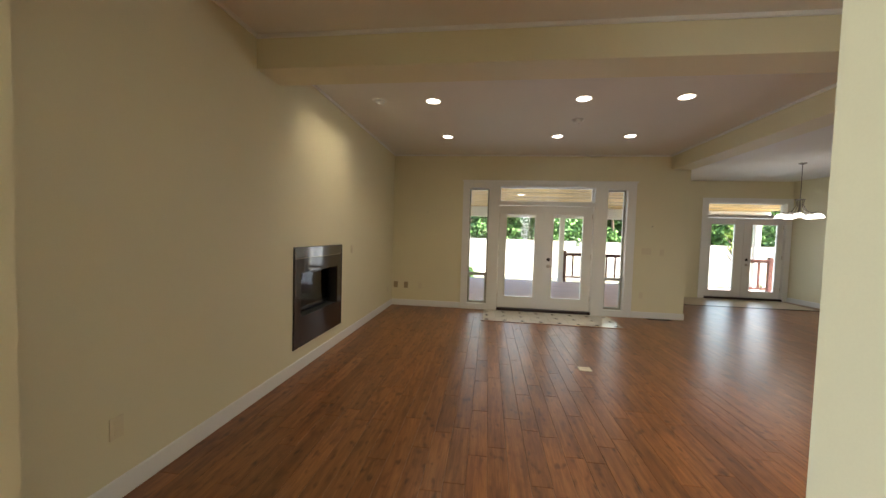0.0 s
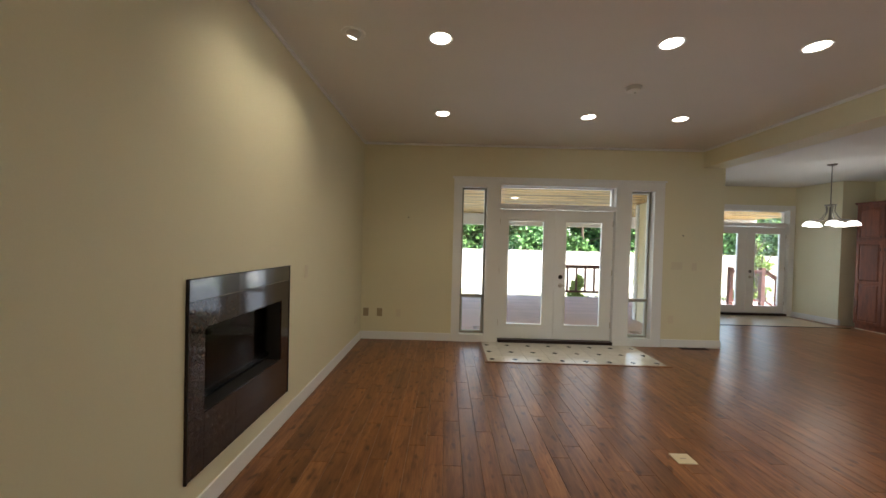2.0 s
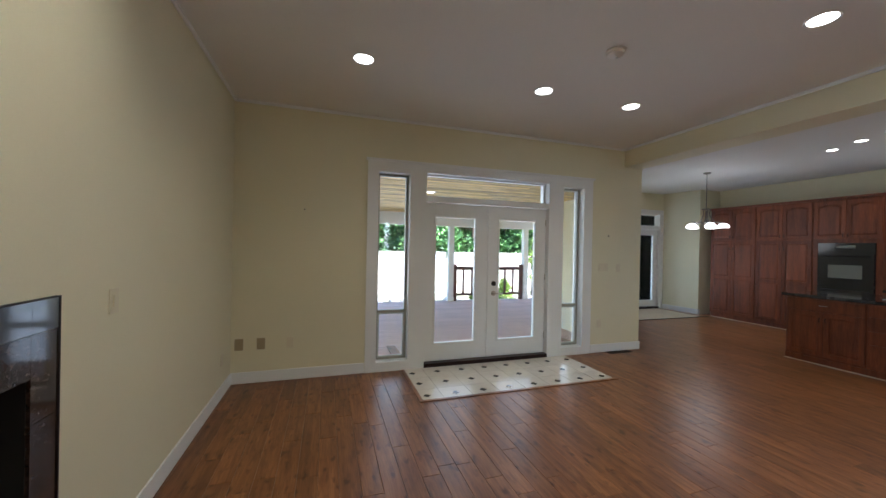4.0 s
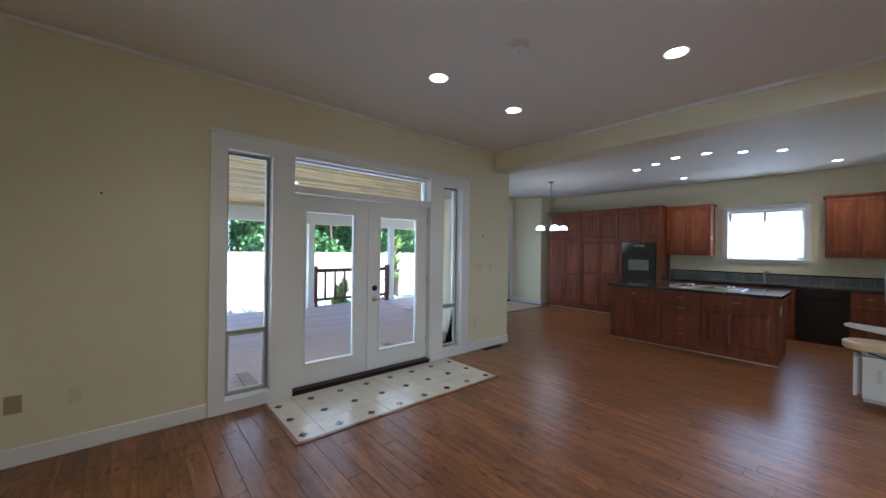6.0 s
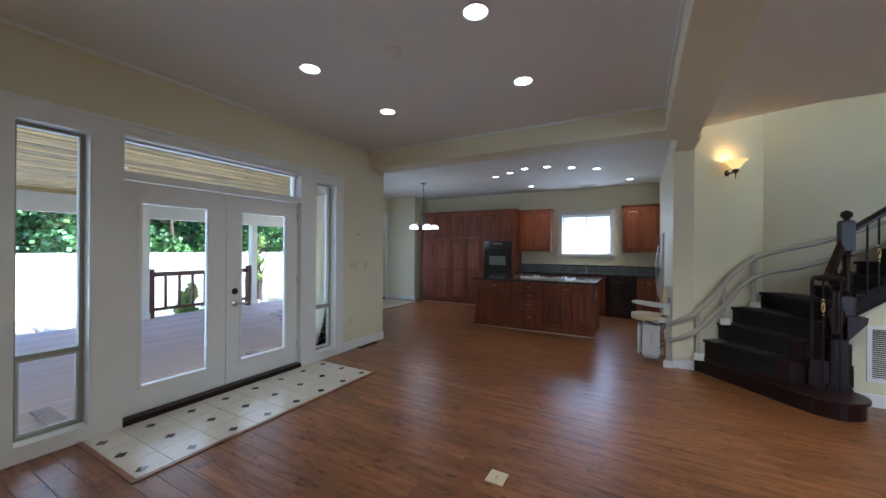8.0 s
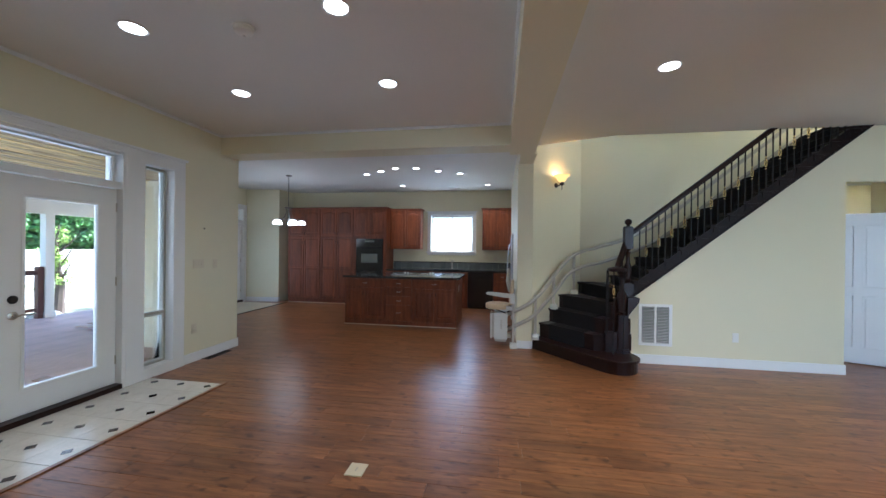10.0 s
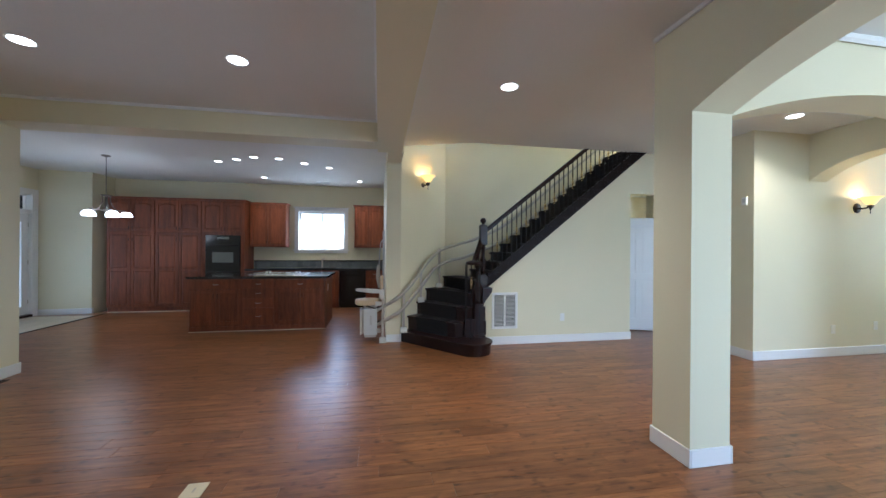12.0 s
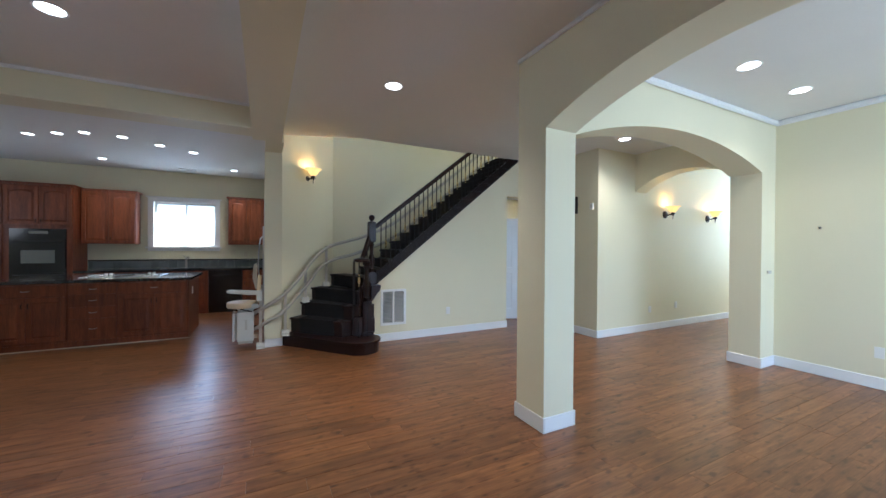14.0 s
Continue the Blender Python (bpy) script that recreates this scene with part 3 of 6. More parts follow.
# ---- tile inset at the doors ----
mat_thing = empty("tile_inset", (0.42, 6.57, 0), "cream glazed tile floor inset with small dark diamonds before the glazed doors", "floor tile", kind="structure")
own(part("grout_bed", boxes((0.42, 2.70, 6.57, YB - 0.03, 0.0005, 0.003)), M["grout"], mat_thing), mat_thing)
xs = [0.42, *[0.637 + 0.303 * k for k in range(7)], 2.70]
ys = [6.57, 6.82, 7.14, YB - 0.03]
small = boxes((-0.028, 0.028, -0.028, 0.028, 0, 0.0012))
for v in small.verts:
    v.co = Matrix.Rotation(radians(45), 3, "Z") @ v.co
small_me = mesh_of("tile_diamond", small, M["brown_stone"])
for xa, xb in zip(xs, xs[1:]):
    for ya, yb in zip(ys, ys[1:]):
        own(part("tile", boxes((xa + 0.002, xb - 0.002, ya + 0.002, yb - 0.002, 0.003, 0.0062), bevel=0.001), M["tile"], mat_thing), mat_thing)
for k in range(8):
    for y in (6.66, 6.98, 7.30):
        d = new("tile_diamond", small_me)
        d.parent = mat_thing
        d.location = (0.485 + 0.303 * k - 0.42, y - 6.57, 0.0064)
own(part("wood_border", boxes((0.385, 0.42, 6.535, YB - 0.03, 0, 0.009), (2.70, 2.735, 6.535, YB - 0.03, 0, 0.009), (0.42, 2.70, 6.535, 6.57, 0, 0.009),
                             bevel=0.003), M["plank"], mat_thing), mat_thing)


# ---- wall plates, vents, detectors ----
def plate(place, normal, label, w=0.07, h=0.115, kind="outlet", group="", material="almond"):
    """A wall plate with its sockets or rockers; normal is a letter with sign."""
    t = empty("wall_" + kind, place, label, kind, group)
    bm = boxes((-w / 2, w / 2, -0.006, 0, -h / 2, h / 2), bevel=0.002)
    a = part("plate", bm, M[material], t)
    bits = [a]
    n = max(1, round(w / 0.06))
    for k in range(n):
        cx = (k - (n - 1) / 2) * 0.046
        if kind == "outlet":
            for cz in (-0.024, 0.024):
                bits.append(part("socket", boxes((cx - 0.015, cx + 0.015, -0.009, -0.006, cz - 0.014, cz + 0.014), bevel=0.003), M[material], t))
        else:
            bits.append(part("rocker", boxes((cx - 0.012, cx + 0.012, -0.011, -0.006, -0.028, 0.028), bevel=0.003), M[material], t))
    t.rotation_euler[2] = {"-y": 0, "+x": radians(90), "-x": radians(-90), "+y": radians(180)}.get(normal, normal if isinstance(normal, float) else 0)
    return t


M["tan_plastic"] = mat("tan_plastic", (0.36, 0.28, 0.16), 0.45)
for x in (-1.343, -1.134):
    plate((x, YB, 0.41), "-y", "tan wall outlet plate on the cream wall", group="outlets of the great room", material="tan_plastic", w=0.08, h=0.12)
plate((-0.847, YB, 0.405), "-y", "almond wall outlet plate on the cream wall", group="outlets of the great room")
plate((3.285, YB, 0.42), "-y", "almond wall outlet beside the side window")
plate((3.345, YB, 1.235), "-y", "wide almond triple switch plate", w=0.165, kind="switch")
plate((3.61, YB, 1.225), "-y", "small almond single switch plate", kind="switch")
plate((XF, 2.13, 0.39), "+x", "almond wall outlet above the baseboard")
plate((XF, 5.32, 1.195), "+x", "almond fireplace switch plate", kind="switch")
plate((XF, 7.15, 0.36), "+x", "almond wall outlet near the corner")
plate((S0, 0.748, 0.385), "-x", "white wall outlet beside the return grille", material="plaster_white")
plate((0.434, -2.17, 0.371), "+y", "white wall outlet above the baseboard", material="plaster_white")
plate((3.1, -2.55, 0.364), "-x", "white wall outlet below the sconces", material="plaster_white", group="outlets of the foyer")
plate((3.1, -3.30, 0.392), "-x", "white wall outlet below the sconces", material="plaster_white", group="outlets of the foyer")
for i, (x, y, z) in enumerate(((-0.724, YB, 1.864), (3.425, YB, 1.69))):
    turn = Matrix.Rotation(radians(90), 3, "X")
    bm = lathe(bmesh.new(), [(0, 0), (0.008, 0), (0.008, 0.012), (0.004, 0.02), (0, 0.02)], x, y, z, 8, turn)
    solid("wall_hook", bm, M["bronze"], "small dark metal picture hook", "hook", group="picture hooks")
turn = Matrix.Rotation(radians(-90), 3, "X")
solid("wall_hook", lathe(bmesh.new(), [(0, 0), (0.012, 0), (0.012, 0.014), (0, 0.02)], 0.881, -2.17, 1.664, 8, turn), M["bronze"],
      "small dark metal picture hook", "hook", group="picture hooks")
solid("door_stop", boxes((1.266, 1.28, -2.06, -1.98, 1.125, 1.16), bevel=0.004), M["nickel"], "small grey metal curtain bracket on the pier", "bracket")
tstat = empty("thermostat", (3.211, -1.24, 2.08), "small white wall sensor on the hall wall", "sensor")
part("casing", boxes((-0.03, 0.03, 0, 0.025, -0.05, 0.05), bevel=0.006), M["plaster_white"], tstat)
part("lens", boxes((-0.02, 0.02, 0.025, 0.028, -0.02, 0.03), bevel=0.001), M["lift_grey"], tstat)
reader = empty("wall_keypad", (3.523, -1.24, 2.13), "small dark framed wall panel", "panel")
part("casing", boxes((-0.02, 0.02, 0, 0.02, -0.14, 0.14), bevel=0.004), M["bronze"], reader)

# floor box and floor register
fv = empty("floor_box", (1.57, 4.586, 0), "cream floor outlet cover on the laminate floor", "floor outlet")
part("cover", boxes((-0.066, 0.066, -0.058, 0.058, 0, 0.006), bevel=0.002), M["almond"], fv)
part("latch", boxes((-0.02, 0.02, -0.004, 0.004, 0.006, 0.008)), M["nickel"], fv)
fr = empty("floor_register", (3.60, 7.44, 0), "dark brown slotted floor register by the wall", "register")
part("frame", slab_with_holes("z", 0, 0.006, -0.20, 0.20, -0.07, 0.07, [(-0.18, 0.18, -0.05, 0.05)]), M["iron"], fr)
for k in range(12):
    part("slat", boxes((-0.17 + k * 0.03, -0.155 + k * 0.03, -0.05, 0.05, 0.001, 0.005)), M["iron"], fr)


def grille(place):
    g = empty("return_air_grille", place, "white louvred return air grille on the stair wall", "grille")
    part("frame", bevelled(slab_with_holes("x", -0.014, 0, -0.20, 0.20, -0.27, 0.27,
                                           [(-0.165, -0.012, -0.235, 0.235), (0.012, 0.165, -0.235, 0.235)]), 0.002), M["trim"], g)
    part("backing", boxes((-0.003, 0, -0.165, 0.165, -0.235, 0.235)), M["dark_hole"], g)
    bm = bmesh.new()
    for side in (-1, 1):
        for k in range(24):
            z = -0.228 + k * 0.0195
            a, b = (0.012, 0.165) if side > 0 else (-0.165, -0.012)
            vs = [bm.verts.new(p) for p in ((-0.013, a, z), (-0.013, b, z), (-0.002, b, z + 0.006), (-0.002, a, z + 0.006))]
            bm.faces.new(vs)
    part("louvre", bm, M["trim"], g, "thin white louvre blades", kind="stuff")


grille((S0, 1.68, 0.505))


# ---- recessed lights ----
def can(place, group, watts, r=0.076, cone=125, trim_label="recessed ceiling light, lit, with a white trim ring", color=WARM):
    c = empty("recessed_light", place, trim_label, "ceiling light", group)
    part("trim_ring", lathe(bmesh.new(), [(r * 0.8, 0), (r, -0.002), (r * 1.18, -0.006), (r * 1.2, 0.0), (r * 0.8, 0.0)], seg=24), M["trim"], c, smooth=True)
    part("lens", lathe(bmesh.new(), [(0, -0.001), (r * 0.98, -0.003), (r * 0.98, -0.0005), (0, -0.0005)], seg=24), M["can_light"], c, "glowing warm lens")
    if watts:
        lamp("can_lamp", "SPOT", look((place[0], place[1], place[2] - 0.02), (place[0], place[1], 0)), watts, color, cone=cone, blend=0.9, radius=0.05)
    return c


for x in (-0.225, 1.46, 2.515):
    for y in (4.71, 6.225):
        can((x, y, CEIL), "recessed lights of the great room", 4.5)
can((2.54, 2.31, CEIL), "recessed lights near the stairs", 36)
for x, y in ((0.76, -0.26), (0.766, -1.27)):
    can((x, y, CEIL), "recessed lights of the living room", 7)
can((2.61, -1.19, CEIL), "recessed lights near the stairs", 14)
for i, (x, y) in enumerate(((6.39, 6.43), (6.16, 6.04), (5.93, 5.68), (5.96, 5.28), (6.24, 4.90), (6.52, 4.50), (7.87, 3.99), (7.80, 6.06))):
    can((x, y, CEIL), "recessed lights of the kitchen", 8 if i > 5 else 2.6, r=0.058)
can((5.0, -1.3, 2.45), "recessed lights near the stairs", 22)


def eyeball(place, target):
    c = empty("eyeball_light", place, "small white swivelling spotlight in the ceiling, lit", "ceiling light", "eyeball lights")
    part("trim_ring", lathe(bmesh.new(), [(0.05, 0), (0.06, -0.006), (0.085, -0.006), (0.088, 0.0), (0.05, 0.0)], seg=24), M["trim"], c, smooth=True)
    aim = (Vector(target) - Vector(place)).normalized()
    turn = aim.to_track_quat("-Z", "Y").to_matrix()
    part("ball", lathe(bmesh.new(), [(0.0, 0.02), (0.05, 0.02), (0.056, 0.0), (0.05, -0.02), (0.044, -0.032), (0.036, -0.034), (0.036, -0.02), (0, -0.02)], seg=20, turn=turn),
         M["trim"], c, smooth=True)
    part("lens", lathe(bmesh.new(), [(0, -0.026), (0.034, -0.026), (0.034, -0.022), (0, -0.022)], seg=20, turn=turn), M["can_light"], c, "glowing warm lens")
    lamp("eyeball_lamp", "SPOT", look(Vector(place) + aim * 0.05, target), 3.4, WARM, cone=110, blend=1.0, radius=0.05)


eyeball((-0.86, 4.06, CEIL), (XF, 4.45, 1.3))
eyeball((-0.855, 4.665, CEIL), (XF, 5.05, 1.3))
det = empty("smoke_detector", (1.57, 5.45, CEIL), "round white smoke detector on the ceiling", "smoke detector")
part("base", lathe(bmesh.new(), [(0, -0.012), (0.075, -0.012), (0.075, 0.0), (0, 0.0)], seg=24), M["plaster_white"], det, smooth=True)
part("cover", lathe(bmesh.new(), [(0, -0.04), (0.04, -0.04), (0.06, -0.03), (0.065, -0.012), (0, -0.012)], seg=24), M["plaster_white"], det, smooth=True)
part("test_button", lathe(bmesh.new(), [(0, -0.045), (0.01, -0.045), (0.01, -0.04), (0, -0.04)], 0.02, 0.01, seg=12), M["lift_grey"], det)
cv = empty("ceiling_vent", (8.2, 4.85, CEIL), "small white slotted vent in the kitchen ceiling", "vent")
part("frame", slab_with_holes("z", -0.008, 0, -0.07, 0.07, -0.17, 0.17, [(-0.05, 0.05, -0.15, 0.15)]), M["trim"], cv)
for k in range(6):
    part("slat", boxes((-0.045 + k * 0.017, -0.038 + k * 0.017, -0.15, 0.15, -0.006, -0.001)), M["trim"], cv)


# ---- fireplace ----
fire = empty("fireplace", (XF, 4.38, 0.25), "built-in gas fireplace with a dark brown polished granite surround", "fireplace")


def fp(name, bm, material, label=""):
    return own(part(name, bm, material, fire, label), fire)


gy = [3.82, 3.945, 4.235, 4.53, 4.82, 4.945]
for a, b in zip(gy, gy[1:]):
    fp("stone_tile", boxes((XF, XF + 0.014, a + 0.001, b - 0.001, 1.155, 1.265), bevel=0.0015), M["dark_stone"], "polished black granite tile")
    side = a < 3.9 or b > 4.9
    if side:
        for z0, z1 in ((0.243, 0.55), (0.55, 0.85), (0.85, 1.153)):
            fp("stone_tile", boxes((XF, XF + 0.012, a + 0.001, b - 0.001, z0 + 0.001, z1 - 0.001), bevel=0.0015), M["brown_stone"])
    else:
        fp("stone_tile", boxes((XF, XF + 0.012, a + 0.001, b - 0.001, 1.006, 1.152), bevel=0.0015), M["brown_stone"])
        fp("stone_tile", boxes((XF, XF + 0.012, a + 0.001, b - 0.001, 0.244, 0.545), bevel=0.0015), M["brown_stone"])
fp("metal_edge", boxes((XF, XF + 0.016, 3.816, 4.949, 1.265, 1.27), (XF, XF + 0.016, 3.812, 3.819, 0.24, 1.27), (XF, XF + 0.016, 4.946, 4.953, 0.24, 1.27)), M["bronze"])
fp("firebox", boxes((XF - 0.42, XF - 0.40, 3.945, 4.82, 0.50, 1.04), (XF - 0.40, XF, 3.93, 3.945, 0.50, 1.04), (XF - 0.40, XF, 4.82, 4.835, 0.50, 1.04),
                    (XF - 0.40, XF, 3.945, 4.82, 1.004, 1.04), (XF - 0.40, XF, 3.945, 4.82, 0.50, 0.545)), M["dark_hole"])
fp("glass_front", boxes((XF - 0.10, XF - 0.094, 3.945, 4.82, 0.60, 0.99)), M["glass"])
fp("metal_frame", boxes((XF - 0.105, XF - 0.085, 3.945, 4.82, 0.575, 0.61), (XF - 0.105, XF - 0.085, 3.945, 4.82, 0.975, 1.004)), M["black"])
bm = bmesh.new()
random.seed(3)
for k in range(260):
    x, y, s = XF - 0.38 + 0.26 * random.random(), 3.97 + 0.83 * random.random(), 0.008 + 0.012 * random.random()
    bmesh.ops.create_icosphere(bm, subdivisions=1, radius=s, matrix=Matrix.Translation((x, y, 0.60 + 0.05 * random.random())))
tagged(fp("glass_ember", bm, M["coals"], "greenish glass ember bed"), kind="stuff")
fp("ember_tray", boxes((XF - 0.395, XF - 0.11, 3.95, 4.815, 0.545, 0.60)), M["dark_hole"])


# ---- cabinets ----
def panel_door(parent, x, y0, y1, z0, z1, arched=False, rows=1, knob=None, group=""):
    """A raised panel door on a front that faces -x at x; y0 < y1."""
    fr = 0.055
    zs = [z0 + (z1 - z0) * k / rows for k in range(rows + 1)]
    holes = [(y0 + fr, y1 - fr, zs[k] + fr * (1 if k == 0 else 0.5), zs[k + 1] - fr * (1 if k == rows - 1 else 0.5)) for k in range(rows)]
    bm = bevelled(slab_with_holes("x", x - 0.02, x, y0, y1, z0, z1, holes), 0.003)
    d = own(part("door", bm, M["cherry"], parent), parent)
    for a, b, c, e in holes:
        bm = bmesh.new()
        top = e
        base = [(a + 0.003, c + 0.003), (b - 0.003, c + 0.003)]
        inset = 0.03
        if arched:
            rise = 0.045
            arc = [(b - 0.003 - (b - a - 0.006) * k / 8, top - 0.003 - rise + rise * math.sin(math.pi * k / 8) * 1.0) for k in range(9)]
        else:
            arc = [(b - 0.003, top - 0.003), (a + 0.003, top - 0.003)]
        outer = base + arc
        cy, cz = (a + b) / 2, (c + e) / 2
        sy, sz = 1 - 2 * inset / (b - a), 1 - 2 * inset / (e - c)
        inner = [(cy + (p[0] - cy) * sy, cz + (p[1] - cz) * sz) for p in outer]
        vo = [bm.verts.new((x - 0.008, *p)) for p in outer]
        vi = [bm.verts.new((x - 0.018, *p)) for p in inner]
        bm.faces.new(vi)
        n = len(vo)
        for i in range(n):
            bm.faces.new((vo[i], vo[(i + 1) % n], vi[(i + 1) % n], vi[i]))
        bmesh.ops.recalc_face_normals(bm, faces=bm.faces)
        bmesh.ops.reverse_faces(bm, faces=[f for f in bm.faces if f.normal.x > 0])
        pn = part("panel", bm, M["cherry"], d)
        if arched:
            bm = prism(bmesh.new(), [(a - 0.001, e - 0.05)] + [(b + (a - b) * k / 8, e - 0.05 + 0.047 * math.sin(math.pi * k / 8)) for k in range(0, 9)][::-1][0:0]
                       + [(a + (b - a) * k / 8, e - 0.050 + 0.045 * math.sin(math.pi * k / 8)) for k in range(9)] + [(b, e + 0.001), (a, e + 0.001)], "x", x - 0.019, x - 0.001)
            ar = part("arched_rail", bm, M["cherry"], d)
    # backing behind the panel
    bk = part("backing", boxes(*[(x - 0.007, x - 0.002, h[0], h[1], h[2], h[3]) for h in holes]), M["cherry"], d)
    if knob:
        ky, kz = knob
        bm = sweep(bmesh.new(), [(x - 0.02, ky, kz - 0.03), (x - 0.04, ky, kz - 0.022), (x - 0.043, ky, kz), (x - 0.04, ky, kz + 0.022), (x - 0.02, ky, kz + 0.03)], 0.0055, 8)
        h = part("handle", bm, M["bronze"], d, "dark bronze pull", True)
    return d


def drawer(parent, x, y0, y1, z0, z1):
    d = own(part("drawer_front", boxes((x - 0.02, x, y0, y1, z0, z1), bevel=0.006, segments=2), M["cherry"], parent), parent)
    cy, cz = (y0 + y1) / 2, (z0 + z1) / 2
    bm = sweep(bmesh.new(), [(x - 0.02, cy - 0.04, cz), (x - 0.04, cy - 0.03, cz - 0.004), (x - 0.044, cy, cz - 0.006), (x - 0.04, cy + 0.03, cz - 0.004), (x - 0.02, cy + 0.04, cz)], 0.0045, 8)
    h = part("handle", bm, M["nickel"], d, "brushed nickel pull", True)


def cab(name, x0, x1, y0, y1, z0, z1, label, group, toe=0.0):
    c = empty(name, ((x0 + x1) / 2, (y0 + y1) / 2, z0), label, "cabinet", group)
    own(part("body", boxes((x0, x1, y0 + 0.001, y1 - 0.001, z0 + toe, z1), bevel=0.002), M["cherry"], c), c)
    if toe:
        own(part("toe_kick", boxes((x0 + 0.03, x1, y0 + 0.001, y1 - 0.001, z0, z0 + toe), bevel=0.001), M["cherry"], c), c)
    return c


PX = 8.05
for y0, y1 in ((8.34, 9.265), (7.42, 8.34)):
    c = cab("pantry_cabinet", PX, XK1, y0, y1, 0, 2.46, "tall cherry pantry cabinet with raised panel doors", "tall kitchen cabinets", 0.10)
    m = (y0 + y1) / 2
    for a, b, s in ((y0 + 0.012, m - 0.003, 1), (m + 0.003, y1 - 0.012, 0)):
        ky = b - 0.03 if s else a + 0.03
        panel_door(c, PX, a, b, 1.765, 2.44, True, 1, (ky, 1.83))
        panel_door(c, PX, a, b, 0.12, 1.74, False, 2, (ky, 1.58))
c = cab("oven_cabinet", PX, XK1, 6.54, 7.42, 0, 2.46, "tall cherry cabinet that houses the wall oven", "tall kitchen cabinets", 0.10)
panel_door(c, PX, 6.552 + 0.0, 6.977, 1.765, 2.44, True, 1, (6.947, 1.83))
panel_door(c, PX, 6.983, 7.408, 1.765, 2.44, True, 1, (7.013, 1.83))
drawer(c, PX, 6.56, 7.40, 0.12, 0.40)
ov = empty("wall_oven", (PX, 6.98, 0.45), "black built-in double wall oven with a glass window", "oven")


def ovp(name, *b, material="black", label="", bev=0.004):
    return own(part(name, boxes(*b, bevel=bev), M[material], ov, label), ov)


ovp("housing", (PX - 0.012, PX - 0.001, 6.62, 7.34, 0.45, 1.69))
ovp("control_panel", (PX - 0.030, PX - 0.012, 6.625, 7.335, 1.545, 1.675))
ovp("display", (PX - 0.037, PX - 0.035, 6.85, 7.10, 1.60, 1.65), material="oven_glass", bev=0.0005)
for z0, z1 in ((0.98, 1.52), (0.47, 0.93)):
    ovp("oven_door", (PX - 0.045, PX - 0.012, 6.63, 7.33, z0, z1))
    ovp("window", (PX - 0.047, PX - 0.045, 6.76, 7.19, z0 + 0.10, z0 + 0.33), material="oven_glass", label="dark glass oven window", bev=0.0005)
    bm = sweep(bmesh.new(), [(PX - 0.045, 6.68, z1 - 0.06), (PX - 0.09, 6.70, z1 - 0.055), (PX - 0.09, 7.26, z1 - 0.055), (PX - 0.045, 7.28, z1 - 0.06)], 0.012, 10)
    own(part("handle", bm, M["black"], ov, "", True), ov)
solid("crown_molding", boxes((PX - 0.03, XK1, 6.52, 9.27, 2.46, 2.475), (PX - 0.045, XK1, 6.51, 9.275, 2.475, 2.50), bevel=0.004), M["cherry"],
      "cherry crown moulding along the tall cabinets", "moulding", "structure")
UX = 8.34
for y0, y1 in ((5.72, 6.53), (3.42, 4.13)):
    c = cab("wall_cabinet", UX, XK1, y0, y1, 1.435, 2.45, "cherry wall cabinet with two arched raised panel doors", "wall cabinets")
    m = (y0 + y1) / 2
    panel_door(c, UX, y0 + 0.012, m - 0.003, 1.45, 2.43, True, 1, (m - 0.03, 1.54))
    panel_door(c, UX, m + 0.003, y1 - 0.012, 1.45, 2.43, True, 1, (m + 0.03, 1.54))
    own(part("crown", boxes((UX - 0.035, XK1, y0 - 0.03 * (y0 > 4), y1 + 0.03 * (y1 < 5), 2.452, 2.485), bevel=0.008), M["cherry"], c), c)
BX = 8.04
for y0, y1, kind in ((5.62, 6.53, 0), (4.46, 5.62, 0), (3.42, 3.84, 0)):
    c = cab("base_cabinet", BX, XK1, y0, y1, 0, 0.888, "cherry base cabinet under the granite worktop", "base cabinets", 0.10)
    m = (y0 + y1) / 2
    if y1 - y0 > 0.6:
        drawer(c, BX, y0 + 0.012, m - 0.003, 0.72, 0.87)
        drawer(c, BX, m + 0.003, y1 - 0.012, 0.72, 0.87)
        panel_door(c, BX, y0 + 0.012, m - 0.003, 0.12, 0.70, False, 1, (m - 0.03, 0.6))
        panel_door(c, BX, m + 0.003, y1 - 0.012, 0.12, 0.70, False, 1, (m + 0.03, 0.6))
    else:
        drawer(c, BX, y0 + 0.012, y1 - 0.012, 0.72, 0.87)
        panel_door(c, BX, y0 + 0.012, y1 - 0.012, 0.12, 0.70, False, 1, (y1 - 0.04, 0.6))
dw = empty("dishwasher", (BX, 4.15, 0), "black built-in dishwasher under the worktop", "dishwasher")
own(part("door", boxes((BX - 0.02, XK1, 3.845, 4.455, 0.10, 0.76), bevel=0.005), M["black"], dw), dw)
own(part("control_panel", boxes((BX - 0.03, XK1, 3.845, 4.455, 0.765, 0.885), bevel=0.006), M["black"], dw), dw)
own(part("handle", sweep(bmesh.new(), [(BX - 0.03, 3.92, 0.79), (BX - 0.05, 3.98, 0.785), (BX - 0.05, 4.32, 0.785), (BX - 0.03, 4.38, 0.79)], 0.01, 8), M["black"], dw, "", True), dw)
own(part("toe_kick", boxes((BX + 0.03, XK1, 3.845, 4.455, 0, 0.10)), M["black"], dw), dw)
solid("worktop", boxes((BX - 0.03, XK1, 3.42, 6.53, 0.89, 0.93), bevel=0.008, segments=2), M["dark_stone"], "polished dark granite worktop along the kitchen wall", "worktop")
bs = empty("backsplash", (XK1, 5.0, 0.93), "low slate green tile backsplash with a black cap", "backsplash", kind="structure")
k0 = 3.42
